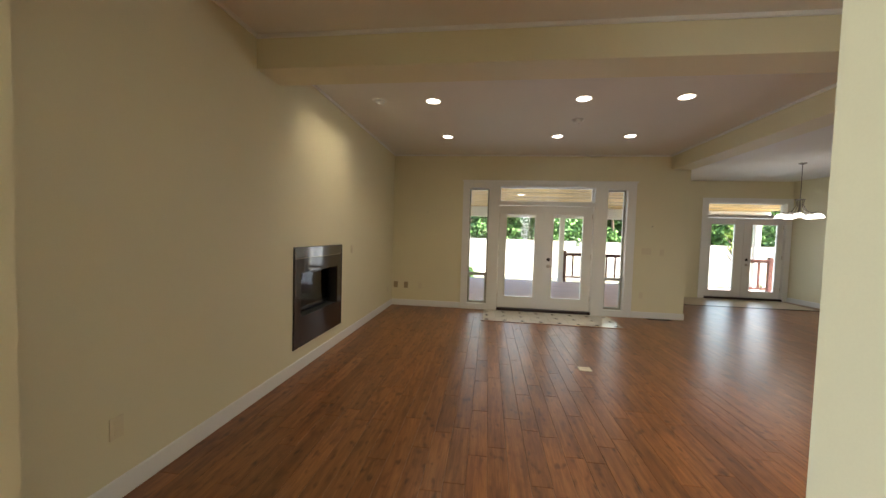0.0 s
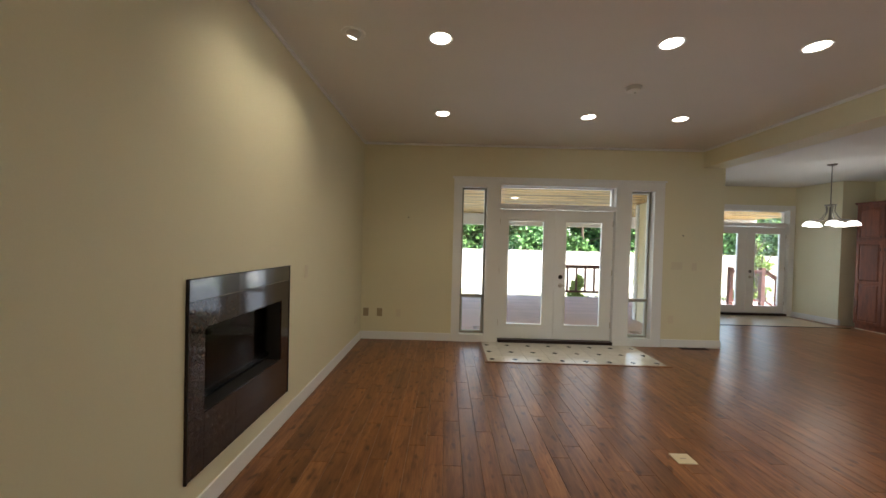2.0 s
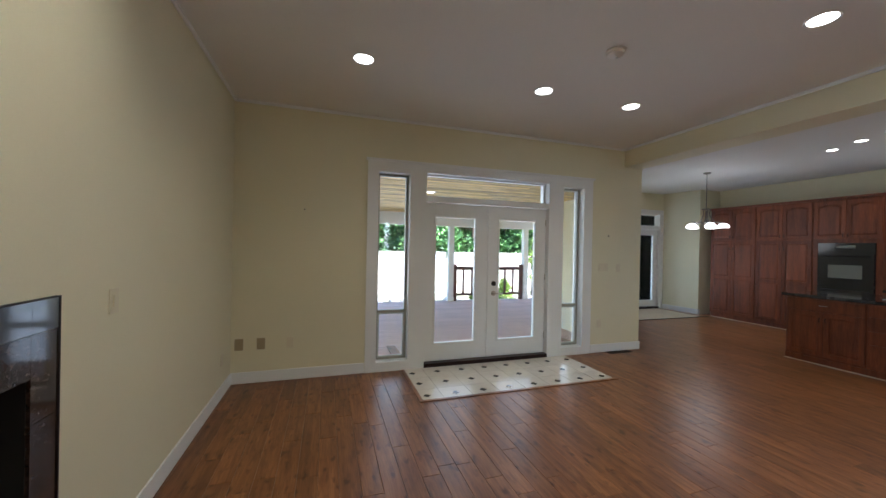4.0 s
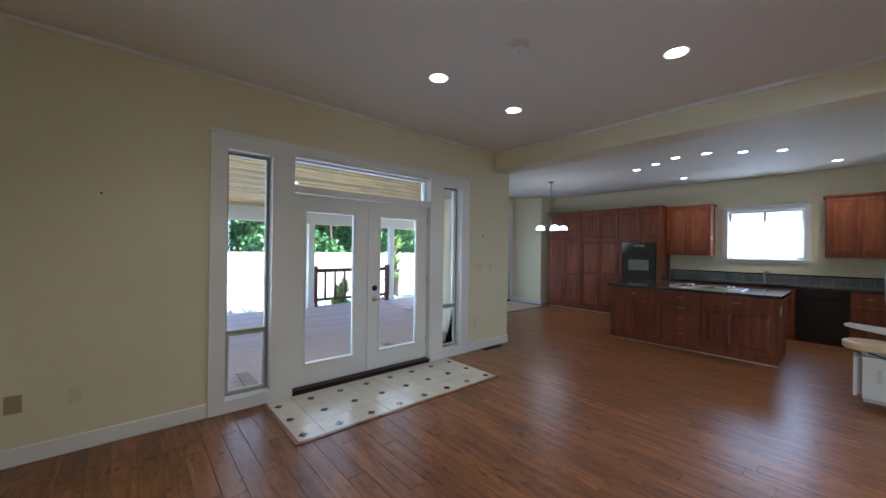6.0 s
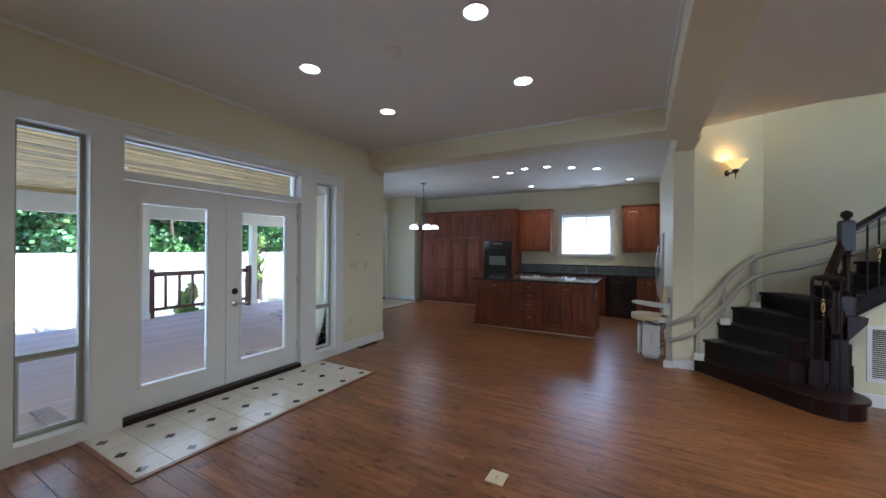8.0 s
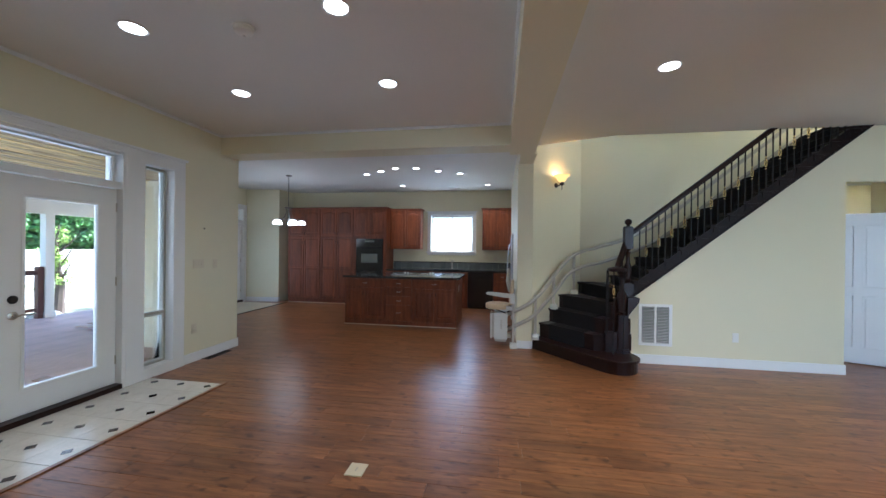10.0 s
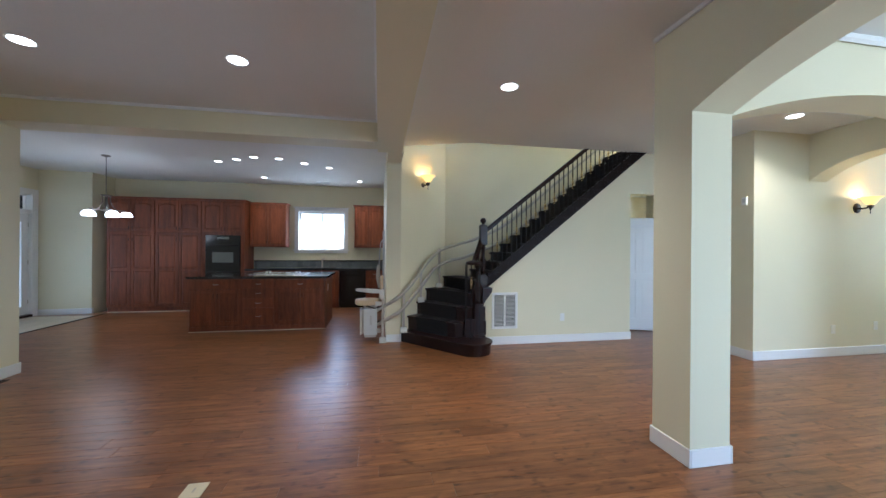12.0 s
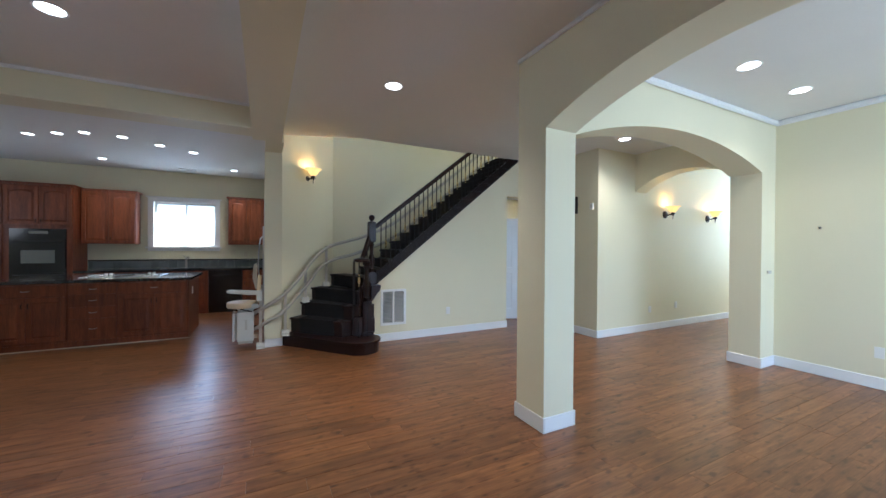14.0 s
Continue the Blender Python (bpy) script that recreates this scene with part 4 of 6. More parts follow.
while k0 < 6.52:
    k1 = min(k0 + 0.152, 6.53)
    own(part("tile", boxes((XK1 - 0.012, XK1, k0 + 0.001, k1 - 0.001, 0.932, 1.085), bevel=0.0012), M["backsplash"], bs), bs)
    k0 = k1
own(part("cap", boxes((XK1 - 0.018, XK1, 3.42, 6.53, 1.087, 1.11), bevel=0.004), M["black"], bs), bs)
# sink and tap
sk = empty("kitchen_sink", (8.33, 4.95, 0.93), "black undermounted kitchen sink with a steel rim", "sink")
part("rim", bevelled(slab_with_holes("z", 0.0, 0.006, -0.22, 0.20, -0.38, 0.38, [(-0.19, 0.17, -0.35, -0.01), (-0.19, 0.17, 0.01, 0.35)]), 0.002), M["black"], sk)
part("bowl", boxes((-0.19, 0.17, -0.35, -0.01, 0.0005, 0.003), (-0.19, 0.17, 0.01, 0.35, 0.0005, 0.003)), M["dark_hole"], sk)
tap = empty("kitchen_tap", (8.55, 4.92, 0.93), "brushed nickel kitchen tap with a curved spout", "tap")
part("body", lathe(bmesh.new(), [(0, 0), (0.03, 0), (0.03, 0.01), (0.021, 0.02), (0.019, 0.15), (0.023, 0.17), (0.02, 0.2), (0, 0.2)], seg=16), M["nickel"], tap, smooth=True)
part("spout", sweep(bmesh.new(), [(0, 0, 0.14), (-0.03, -0.01, 0.20), (-0.10, -0.05, 0.235), (-0.16, -0.08, 0.225), (-0.18, -0.09, 0.19)], 0.014, 10), M["nickel"], tap, smooth=True)
part("lever", sweep(bmesh.new(), [(0, 0, 0.19), (0.0, 0.02, 0.24), (-0.02, 0.06, 0.27)], 0.007, 8), M["nickel"], tap, smooth=True)
plate((XK1, 4.05, 1.26), "-x", "almond wall outlet over the backsplash", w=0.115, kind="outlet")
plate((XK1, 3.80, 1.22), "-x", "almond wall outlet over the backsplash", kind="outlet")

# kitchen window with blinds
structure("trim", bevelled(slab_with_holes("x", XK1 - 0.02, XK1, 4.31, 5.60, 1.29, 2.42, [(4.40, 5.50, 1.38, 2.33)]), 0.003), M["trim"],
          "white painted window casing", "trim")
structure("trim", boxes((XK1 - 0.05, XK1 - 0.02, 4.28, 5.63, 1.345, 1.38), (XK1 - 0.04, XK1 - 0.02, 4.28, 5.63, 2.42, 2.445), bevel=0.004), M["trim"],
          "white window sill and head cap", "trim")
kw = empty("window_4", (XK1 + 0.1, 4.95, 1.38), "white sliding kitchen window with two panes", "window", kind="structure")
own(part("window_frame", bevelled(slab_with_holes("x", XK1 + 0.10, XK1 + 0.15, 4.40, 5.50, 1.38, 2.33, [(4.44, 4.93, 1.42, 2.29), (4.97, 5.46, 1.42, 2.29)]), 0.003),
         M["trim"], kw), kw)
for a, b in ((4.44, 4.93), (4.97, 5.46)):
    own(part("pane", boxes((XK1 + 0.122, XK1 + 0.128, a, b, 1.42, 2.29)), M["glass"], kw), kw).visible_shadow = False
for a, b in ((4.41, 4.94), (4.96, 5.49)):
    bl = empty("window_blind", (XK1 + 0.05, (a + b) / 2, 1.40), "white horizontal blind, lowered, slats open", "blind", "kitchen blinds")
    own(part("headrail", boxes((XK1 + 0.03, XK1 + 0.07, a, b, 2.285, 2.325), bevel=0.003), M["slat"], bl), bl)
    own(part("bottom_rail", boxes((XK1 + 0.035, XK1 + 0.065, a, b, 1.405, 1.42), bevel=0.003), M["slat"], bl), bl)
    for k in range(34):
        z = 1.435 + k * 0.0252
        bm = bmesh.new()
        vs = [bm.verts.new(p) for p in ((XK1 + 0.038, a, z), (XK1 + 0.038, b, z), (XK1 + 0.062, b, z + 0.013), (XK1 + 0.062, a, z + 0.013))]
        bm.faces.new(vs)
        bmesh.ops.solidify(bm, geom=bm.faces[:], thickness=0.0008)
        own(part("slat", bm, M["slat"], bl), bl)
    for q in (a + 0.08, b - 0.08):
        own(part("cord", boxes((XK1 + 0.049, XK1 + 0.051, q, q + 0.002, 1.41, 2.29)), M["slat"], bl), bl)

# island
IX = 5.84
isl = [(5.815, 6.625, "two"), (5.295, 5.815, "four"), (4.46, 5.295, "two")]
for y0, y1, k in isl:
    c = cab("island_cabinet", IX, 6.80, y0, y1, 0.0, 0.888, {"two": "cherry island cabinet with a drawer over two doors",
                                                          "four": "cherry island cabinet with four drawers"}[k], "island cabinets")
    own(part("base_board", boxes((IX - 0.012, 6.81, y0, y1, 0.0, 0.085), bevel=0.003), M["cherry"], c), c)
    m = (y0 + y1) / 2
    if k == "two":
        drawer(c, IX, y0 + 0.015, y1 - 0.015, 0.725, 0.87)
        panel_door(c, IX, y0 + 0.015, m - 0.003, 0.115, 0.705, False, 1, (m - 0.03, 0.60))
        panel_door(c, IX, m + 0.003, y1 - 0.015, 0.115, 0.705, False, 1, (m + 0.03, 0.60))
    else:
        for z0, z1 in ((0.735, 0.87), (0.565, 0.725), (0.40, 0.555), (0.115, 0.39)):
            drawer(c, IX, y0 + 0.012, y1 - 0.012, z0, z1)
solid("floor_trim", boxes((IX - 0.024, IX - 0.013, 4.45, 6.63, 0, 0.012), bevel=0.003), M["almond"], "pale bead along the foot of the island", "trim", "structure")
solid("floor_trim", boxes((PX + 0.018, PX + 0.029, 6.54, 9.26, 0, 0.012), bevel=0.003), M["almond"], "pale bead along the foot of the tall cabinets", "trim", "structure")
solid("island_worktop", boxes((IX - 0.04, 6.97, 4.42, 6.665, 0.89, 0.93), bevel=0.009, segments=2), M["dark_stone"],
      "polished dark granite island worktop", "worktop")
plate((6.15, 4.46, 0.70), "-y", "white outlet plate on the island side", material="plaster_white")
ck = empty("cooktop", (6.42, 5.35, 0.93), "black glass electric cooktop with steel vent and knobs", "cooktop")
part("glass_top", boxes((-0.25, 0.25, -0.46, 0.46, 0, 0.006), bevel=0.002), M["black"], ck)
part("steel_edge", bevelled(slab_with_holes("z", 0, 0.008, -0.262, 0.262, -0.472, 0.472, [(-0.25, 0.25, -0.46, 0.46)]), 0.002), M["steel"], ck)
part("centre_vent", boxes((-0.22, 0.22, -0.04, 0.04, 0.006, 0.012), bevel=0.002), M["black"], ck)
for sy in (-0.30, -0.24, 0.24, 0.30):
    part("knob", lathe(bmesh.new(), [(0, 0.006), (0.022, 0.006), (0.02, 0.03), (0.017, 0.034), (0, 0.034)], 0.19, sy, 0, 14), M["plaster_white"], ck, "white control knob", True)
for bx, by, r in ((-0.1, -0.32, 0.09), (-0.1, 0.3, 0.1), (0.08, -0.15, 0.07), (0.08, 0.14, 0.07)):
    part("burner_ring", lathe(bmesh.new(), [(r - 0.008, 0.006), (r - 0.008, 0.0068), (r, 0.0068), (r, 0.006), (r - 0.008, 0.006)], bx, by, 0, 24), M["lift_grey"], ck)
# fridge in its niche
fg = empty("refrigerator", (7.05, 3.4, 0), "grey steel refrigerator set into a niche", "refrigerator")
own(part("body", boxes((6.62, 7.50, 2.75, 3.40, 0.02, 1.78), bevel=0.004), M["steel"], fg), fg)
own(part("door", boxes((6.62, 7.055, 3.403, 3.45, 0.05, 1.78), bevel=0.012, segments=2), M["steel"], fg), fg)
own(part("door", boxes((7.065, 7.50, 3.403, 3.45, 0.05, 1.78), bevel=0.012, segments=2), M["steel"], fg), fg)
for x in (7.02, 7.10):
    bm = sweep(bmesh.new(), [(x, 3.45, 1.60), (x, 3.49, 1.55), (x, 3.52, 1.30), (x, 3.525, 1.1), (x, 3.52, 0.9), (x, 3.49, 0.65), (x, 3.45, 0.60)], 0.012, 10)
    own(part("handle", bm, M["steel"], fg, "curved steel bar handle", True), fg)


# ---- chandelier ----
def chandelier(x, y):
    c = empty("chandelier", (x, y, CEIL), "brushed nickel chandelier with five lit white glass bowl shades", "chandelier")
    part("canopy", lathe(bmesh.new(), [(0, -0.03), (0.02, -0.03), (0.06, -0.015), (0.065, 0), (0, 0)], seg=20), M["dull_nickel"], c, smooth=True)
    part("stem", sweep(bmesh.new(), [(0, 0, -0.02), (0, 0, -0.695)], 0.006, 8), M["dull_nickel"], c, smooth=True)
    part("crown_plate", lathe(bmesh.new(), [(0, -0.675), (0.075, -0.680), (0.08, -0.690), (0.03, -0.705), (0, -0.705)], seg=20), M["dull_nickel"], c, smooth=True)
    part("hub", lathe(bmesh.new(), [(0, -0.975), (0.01, -0.975), (0.022, -0.955), (0.03, -0.915), (0.02, -0.885), (0.012, -0.715), (0, -0.715)], seg=16), M["dull_nickel"], c, smooth=True)
    for k in range(5):
        a = radians(72 * k + 15)
        ca, sa = math.cos(a), math.sin(a)
        part("arm", sweep(bmesh.new(), [(0.06 * ca, 0.06 * sa, -0.690), (0.05 * ca, 0.05 * sa, -0.795), (0.10 * ca, 0.10 * sa, -0.895), (0.15 * ca, 0.15 * sa, -0.945),
                                        (0.235 * ca, 0.235 * sa, -0.935), (0.26 * ca, 0.26 * sa, -0.965)], 0.006, 8), M["dull_nickel"], c, smooth=True)
        part("lower_arm", sweep(bmesh.new(), [(0.02 * ca, 0.02 * sa, -0.955), (0.11 * ca, 0.11 * sa, -0.930), (0.23 * ca, 0.23 * sa, -0.945)], 0.005, 8), M["dull_nickel"], c, smooth=True)
        part("shade", lathe(bmesh.new(), [(0.02, -0.960), (0.05, -0.967), (0.075, -0.990), (0.092, -1.020), (0.095, -1.040), (0.088, -1.037), (0.08, -1.007), (0.02, -0.975)],
                            0.26 * ca, 0.26 * sa, 0, 20), M["shade_white"], c, "lit white glass bowl shade", True)
    lamp("chandelier_lamp", "POINT", Matrix.Translation((x, y, CEIL - 1.2)), 1.3, (1, 0.92, 0.82), radius=0.25)


chandelier(6.32, 8.15)


# ---- sconces ----
def sconce(place, turn, watts=9):
    s = empty("wall_sconce", place, "dark bronze wall sconce with a lit amber glass bowl", "sconce", "wall sconces")
    s.rotation_euler[2] = turn
    part("backplate", lathe(bmesh.new(), [(0, 0), (0.068, 0), (0.068, 0.008), (0.055, 0.018), (0.02, 0.026), (0, 0.026)], seg=24, turn=Matrix.Rotation(radians(90), 3, "X")),
         M["bronze"], s, smooth=True)
    part("arm", sweep(bmesh.new(), [(0, 0, 0), (0, -0.06, -0.012), (0, -0.14, 0.0)], 0.011, 8), M["bronze"], s, smooth=True)
    part("cross_arm", sweep(bmesh.new(), [(-0.05, -0.14, 0), (0.05, -0.14, 0)], 0.006, 8), M["bronze"], s, smooth=True)
    part("finial", lathe(bmesh.new(), [(0, -0.09), (0.006, -0.08), (0.004, -0.04), (0.02, -0.005), (0.035, 0.02), (0.02, 0.03), (0, 0.03)], 0, -0.14, 0, 12), M["bronze"], s, smooth=True)
    part("shade", lathe(bmesh.new(), [(0.03, 0.03), (0.052, 0.045), (0.072, 0.08), (0.088, 0.11), (0.118, 0.128), (0.122, 0.134), (0.112, 0.132), (0.080, 0.11), (0.064, 0.083), (0.025, 0.036)], 0, -0.14, 0, 20),
         M["shade_amber"], s, "lit amber glass bowl", True)
    p = Vector(place) + Matrix.Rotation(turn, 3, "Z") @ Vector((0, -0.14, 0.12))
    lamp("sconce_lamp", "POINT", Matrix.Translation(p), watts, (1.0, 0.66, 0.30), radius=0.03)


sconce((5.08, 2.85, 2.46), radians(-51), 0.55)
sconce((3.1, -2.95, 2.02), radians(-90), 0.8)
sconce((3.1, -4.30, 2.0), radians(-90), 0.8)
plate((4.985, 2.965, 1.22), radians(-51), "white switch plate on the stair wall", w=0.115, kind="switch", material="plaster_white")

# ---- hall door ----
hd = empty("hall_door", (4.72, -1.33, 0), "white four panel hall door, standing open", "door")
hd.rotation_euler[2] = radians(66)
DW = 0.76
holes = [(0.10, 0.335, 0.22, 0.90), (0.425, 0.66, 0.22, 0.90), (0.10, 0.335, 1.02, 1.82), (0.425, 0.66, 1.02, 1.82)]
part("leaf", bevelled(slab_with_holes("y", 0, 0.035, 0, DW, 0.015, 1.985, holes), 0.004), M["trim"], hd)
for a, b, c_, e in holes:
    part("panel", boxes((a, b, 0.010, 0.025, c_, e)), M["trim"], hd)
    part("panel_field", boxes((a + 0.03, b - 0.03, 0.002, 0.033, c_ + 0.03, e - 0.03), bevel=0.008), M["trim"], hd)
for z in (0.25, 1.05, 1.78):
    part("hinge", boxes((-0.012, 0.012, 0.036, 0.044, z, z + 0.09), (-0.02, -0.001, 0.0, 0.03, z, z + 0.09)), M["bronze"], hd, "black door hinge")

# ---- staircase ----
stair = empty("staircase", (4.6, 1.5, 0), "dark mahogany staircase with a dark carpet runner", "staircase")


def st(name, bm, material, label="", smooth=False, kind=""):
    return own(part(name, bm, M[material], stair, label, smooth, kind), stair)


WALLPT = [(4.775, 3.21), (4.875, 3.09), (5.005, 2.93), (5.145, 2.76), (5.43, 2.41)]
RIGHT = [None, (4.20, 2.47), (4.24, 2.33), (4.33, 2.20), (4.37, 2.10)]
Z = [0.165, 0.375, 0.575, 0.77, 0.95]
# first step with its round end
cx, cy, r = 4.04, 2.25, 0.245
arc = [(cx + r * math.cos(a), cy + r * math.sin(a)) for a in (radians(130 + 175 * k / 14) for k in range(15))]
out1 = [(4.775, 3.205)] + arc + [(4.345, 2.0), (4.345, 1.98), (4.50, 1.98), (5.44, 2.3), (5.44, 2.395)]
st("riser", prism(bmesh.new(), out1, "z", 0, 0.135), "dark_wood")
out2 = [(4.76, 3.235)] + [(cx + (r + 0.025) * math.cos(a), cy + (r + 0.025) * math.sin(a)) for a in (radians(130 + 175 * k / 14) for k in range(15))] + out1[-5:]
st("tread", bevelled(prism(bmesh.new(), out2, "z", 0.135, Z[0]), 0.006, 2), "dark_wood")
for k in range(1, 5):
    L, R = Vector((*WALLPT[k], 0)), Vector((*RIGHT[k], 0))
    n = (R - L).normalized()
    fwd = Vector((n.y, -n.x, 0))
    if fwd.dot(Vector((-1, 1, 0))) < 0:
        fwd = -fwd
    tail = [(R.x + 0.10, 1.98), (5.44, 1.98), (5.44, 2.39)] if k < 4 else [(4.45, 1.98), (5.44, 1.98), (5.44, 2.38)]
    base = [tuple(L.xy), tuple(R.xy)] + tail
    st("riser", prism(bmesh.new(), base, "z", Z[k - 1], Z[k] - 0.03), "dark_wood")
    L2, R2 = L + fwd * 0.028, R + fwd * 0.028
    st("tread", bevelled(prism(bmesh.new(), [tuple(L2.xy), tuple(R2.xy)] + tail, "z", Z[k] - 0.03, Z[k]), 0.005, 2), "dark_wood")
    # carpet over riser and tread, between a fifth and the end
    a, b = L.lerp(R, 0.10 if k > 1 else 0.22), L.lerp(R, 0.86 if k < 3 else 0.97)
    f1, f2 = fwd * 0.034, fwd * 0.008
    bm = bmesh.new()
    prof = [(f2, Z[k - 1]), (f2, Z[k] - 0.034), (f1, Z[k] - 0.034), (f1, Z[k] + 0.008), (-fwd * 0.20, Z[k] + 0.008)]
    va = [bm.verts.new((*(a + f).xy, z)) for f, z in prof]
    vb = [bm.verts.new((*(b + f).xy, z)) for f, z in prof]
    for i in range(4):
        bm.faces.new((va[i], vb[i], vb[i + 1], va[i + 1]))
    bmesh.ops.recalc_face_normals(bm, faces=bm.faces)
    bmesh.ops.solidify(bm, geom=bm.faces[:], thickness=0.006)
    st("carpet_runner", bm, "carpet", "dark patterned carpet runner")
# straight flight
RUN, RISE, Y0, Z0 = 0.1815, 0.1465, 1.94, 1.07
SLOPE = RISE / RUN
tread_me = mesh_of("tread", boxes((S0 - 0.035, 5.36, -RUN, 0.025, -0.028, 0.0), bevel=0.006, segments=2), M["stair_wood"])
riser_me = mesh_of("riser", boxes((S0 + 0.004, 5.36, -0.02, 0.0, -RISE, -0.028)), M["stair_wood"])
bracket_bm = prism(bmesh.new(), [(-0.005, -0.03), (-RUN + 0.03, -0.03), (-RUN + 0.035, -0.045), (-0.10, -0.05), (-0.085, -0.075), (-0.06, -0.07), (-0.035, -0.10), (-0.005, -0.11)],
                   "x", S0 - 0.034, S0 - 0.021)
bracket_me = mesh_of("bracket", bracket_bm, M["stair_wood"])
carpet_me = mesh_of("carpet_runner", boxes((4.46, 5.26, -RUN, 0.032, 0.0005, 0.008), (4.46, 5.26, 0.0, 0.008, -RISE, -0.03), (4.46, 5.26, 0.025, 0.033, -0.034, 0.008)), M["carpet"])
for k in range(0, 16):
    y, z = Y0 - RUN * k, Z0 + RISE * k
    if y - RUN < -0.95:
        break
    for nm, me in (("tread", tread_me), ("riser", riser_me), ("bracket", bracket_me), ("carpet_runner", carpet_me)):
        if nm == "bracket" and k < -1:
            continue
        o = new(nm, me)
        o.parent = stair
        o.location = Vector((0, y, z)) - Vector(stair.location)


def line_z(y, off):
    return Z0 + (Y0 - y) * SLOPE + off


# stringer against the wall: its foot runs down to the lower newel
st("stringer", prism(bmesh.new(), [(2.08, 0.78), (2.08, line_z(2.08, -0.03)), (-0.8, line_z(-0.8, -0.03)), (-0.8, line_z(-0.8, -0.185)), (1.93, line_z(1.93, -0.185)), (2.03, 0.78)],
                     "x", S0 - 0.02, S0 + 0.03), "stair_wood", "dark cut stringer")
st("stringer_molding", prism(bmesh.new(), [(1.96, line_z(1.96, -0.20)), (1.96, line_z(1.96, -0.175)), (-0.8, line_z(-0.8, -0.175)), (-0.8, line_z(-0.8, -0.20))],
                             "x", S0 - 0.032, S0 - 0.02), "stair_wood")
st("soffit", prism(bmesh.new(), [(2.0, 0.60), (2.0, 0.9), (-0.8, line_z(-0.8, -0.18)), (-0.8, line_z(-0.8, -0.25))], "x", S0 + 0.13, 5.44), "dark_wood")


# newels
def newel(x, y, z0, z1, block0, block1, half, ball):
    n = empty("newel_post", (x, y, z0), "turned dark mahogany newel post", "newel post", "newel posts")
    h = z1 - z0
    part("lower_block", boxes((-half, half, -half, half, 0, block0), bevel=0.005, segments=2), M["dark_wood"], n)
    a, b = block0, h - block1
    prof = [(half * 0.9, a), (half * 0.95, a + 0.015), (half * 0.6, a + 0.03), (half * 0.85, a + 0.05), (half * 0.6, a + 0.08), (half * 0.95, a + 0.5 * (b - a) - 0.08),
            (half * 0.9, a + 0.5 * (b - a)), (half * 0.5, a + 0.6 * (b - a)), (half * 0.55, b - 0.06), (half * 0.85, b - 0.04), (half * 0.6, b - 0.02), (half * 0.9, b)]
    part("turned_shaft", lathe(bmesh.new(), prof, seg=16), M["dark_wood"], n, smooth=True)
    if ball:
        part("upper_block", boxes((-half, half, -half, half, b, h), bevel=0.005, segments=2), M["dark_wood"], n)
        prof = [(half * 1.15, h), (half * 1.15, h + 0.012), (half * 0.45, h + 0.022), (half * 0.4, h + 0.035), (half * 0.75, h + 0.05), (half * 0.9, h + 0.075), (half * 0.75, h + 0.10),
                (half * 0.3, h + 0.115), (0.001, h + 0.118)]
        part("finial", lathe(bmesh.new(), prof, seg=16), M["dark_wood"], n, smooth=True)
    else:
        part("cap", lathe(bmesh.new(), [(half * 0.9, b), (half * 1.0, b + 0.02), (half * 0.8, h), (0.001, h)], seg=16), M["dark_wood"], n, smooth=True)
    return n


newel(4.35, 2.02, 0.78, 1.765, 0.26, 0.28, 0.05, True)
n2 = newel(4.24, 2.12, 0.165, 1.20, 0.47, 0.04, 0.062, False)
part("base_molding", boxes((-0.085, 0.085, -0.085, 0.085, 0, 0.025), (-0.075, 0.075, -0.075, 0.075, 0.025, 0.045), bevel=0.006), M["dark_wood"], n2)
# little pedestals at the inner ends of the first steps
st("side_panel", boxes((4.19, 4.33, 2.19, 2.33, 0.166, 0.42), (4.19, 4.33, 2.05, 2.19, 0.166, 0.44), bevel=0.004), "dark_wood")
st("side_panel", prism(bmesh.new(), [(2.06, 0.42), (2.06, 0.60), (1.99, 0.84), (2.18, 0.84), (2.20, 0.44)], "x", 4.29, 4.345), "dark_wood")
# stair edge below the upper newel
st("scroll_bracket", prism(bmesh.new(), [(2.06, 0.62), (1.93, 0.80), (1.92, 0.86), (2.06, 0.86)], "x", 4.20, 4.35), "dark_wood")

# handrails
rail = empty("handrail", (4.33, 1.0, 1.7), "dark mahogany handrail with a coiled end, on iron balusters", "handrail")


def rail_sweep(name, pts, w=0.03, h=0.028):
    bm = bmesh.new()
    prof = [(-w, -h), (w, -h), (w * 1.15, 0), (w * 0.8, h * 0.9), (0, h * 1.15), (-w * 0.8, h * 0.9), (-w * 1.15, 0)]
    rings = []
    P = [Vector(p) for p in pts]
    for i, p in enumerate(P):
        d = (P[min(i + 1, len(P) - 1)] - P[max(0, i - 1)]).normalized()
        side = d.cross(Vector((0, 0, 1))).normalized()
        up = side.cross(d)
        rings.append([bm.verts.new(p + side * a + up * b) for a, b in prof])
    n = len(prof)
    for r0, r1 in zip(rings, rings[1:]):
        for k in range(n):
            bm.faces.new((r0[k], r0[(k + 1) % n], r1[(k + 1) % n], r1[k]))
    bm.faces.new(rings[0][::-1])
    bm.faces.new(rings[-1])
    bmesh.ops.recalc_face_normals(bm, faces=bm.faces)
    o = own(part(name, bm, M["dark_wood"], rail, "", True), rail)
    return o


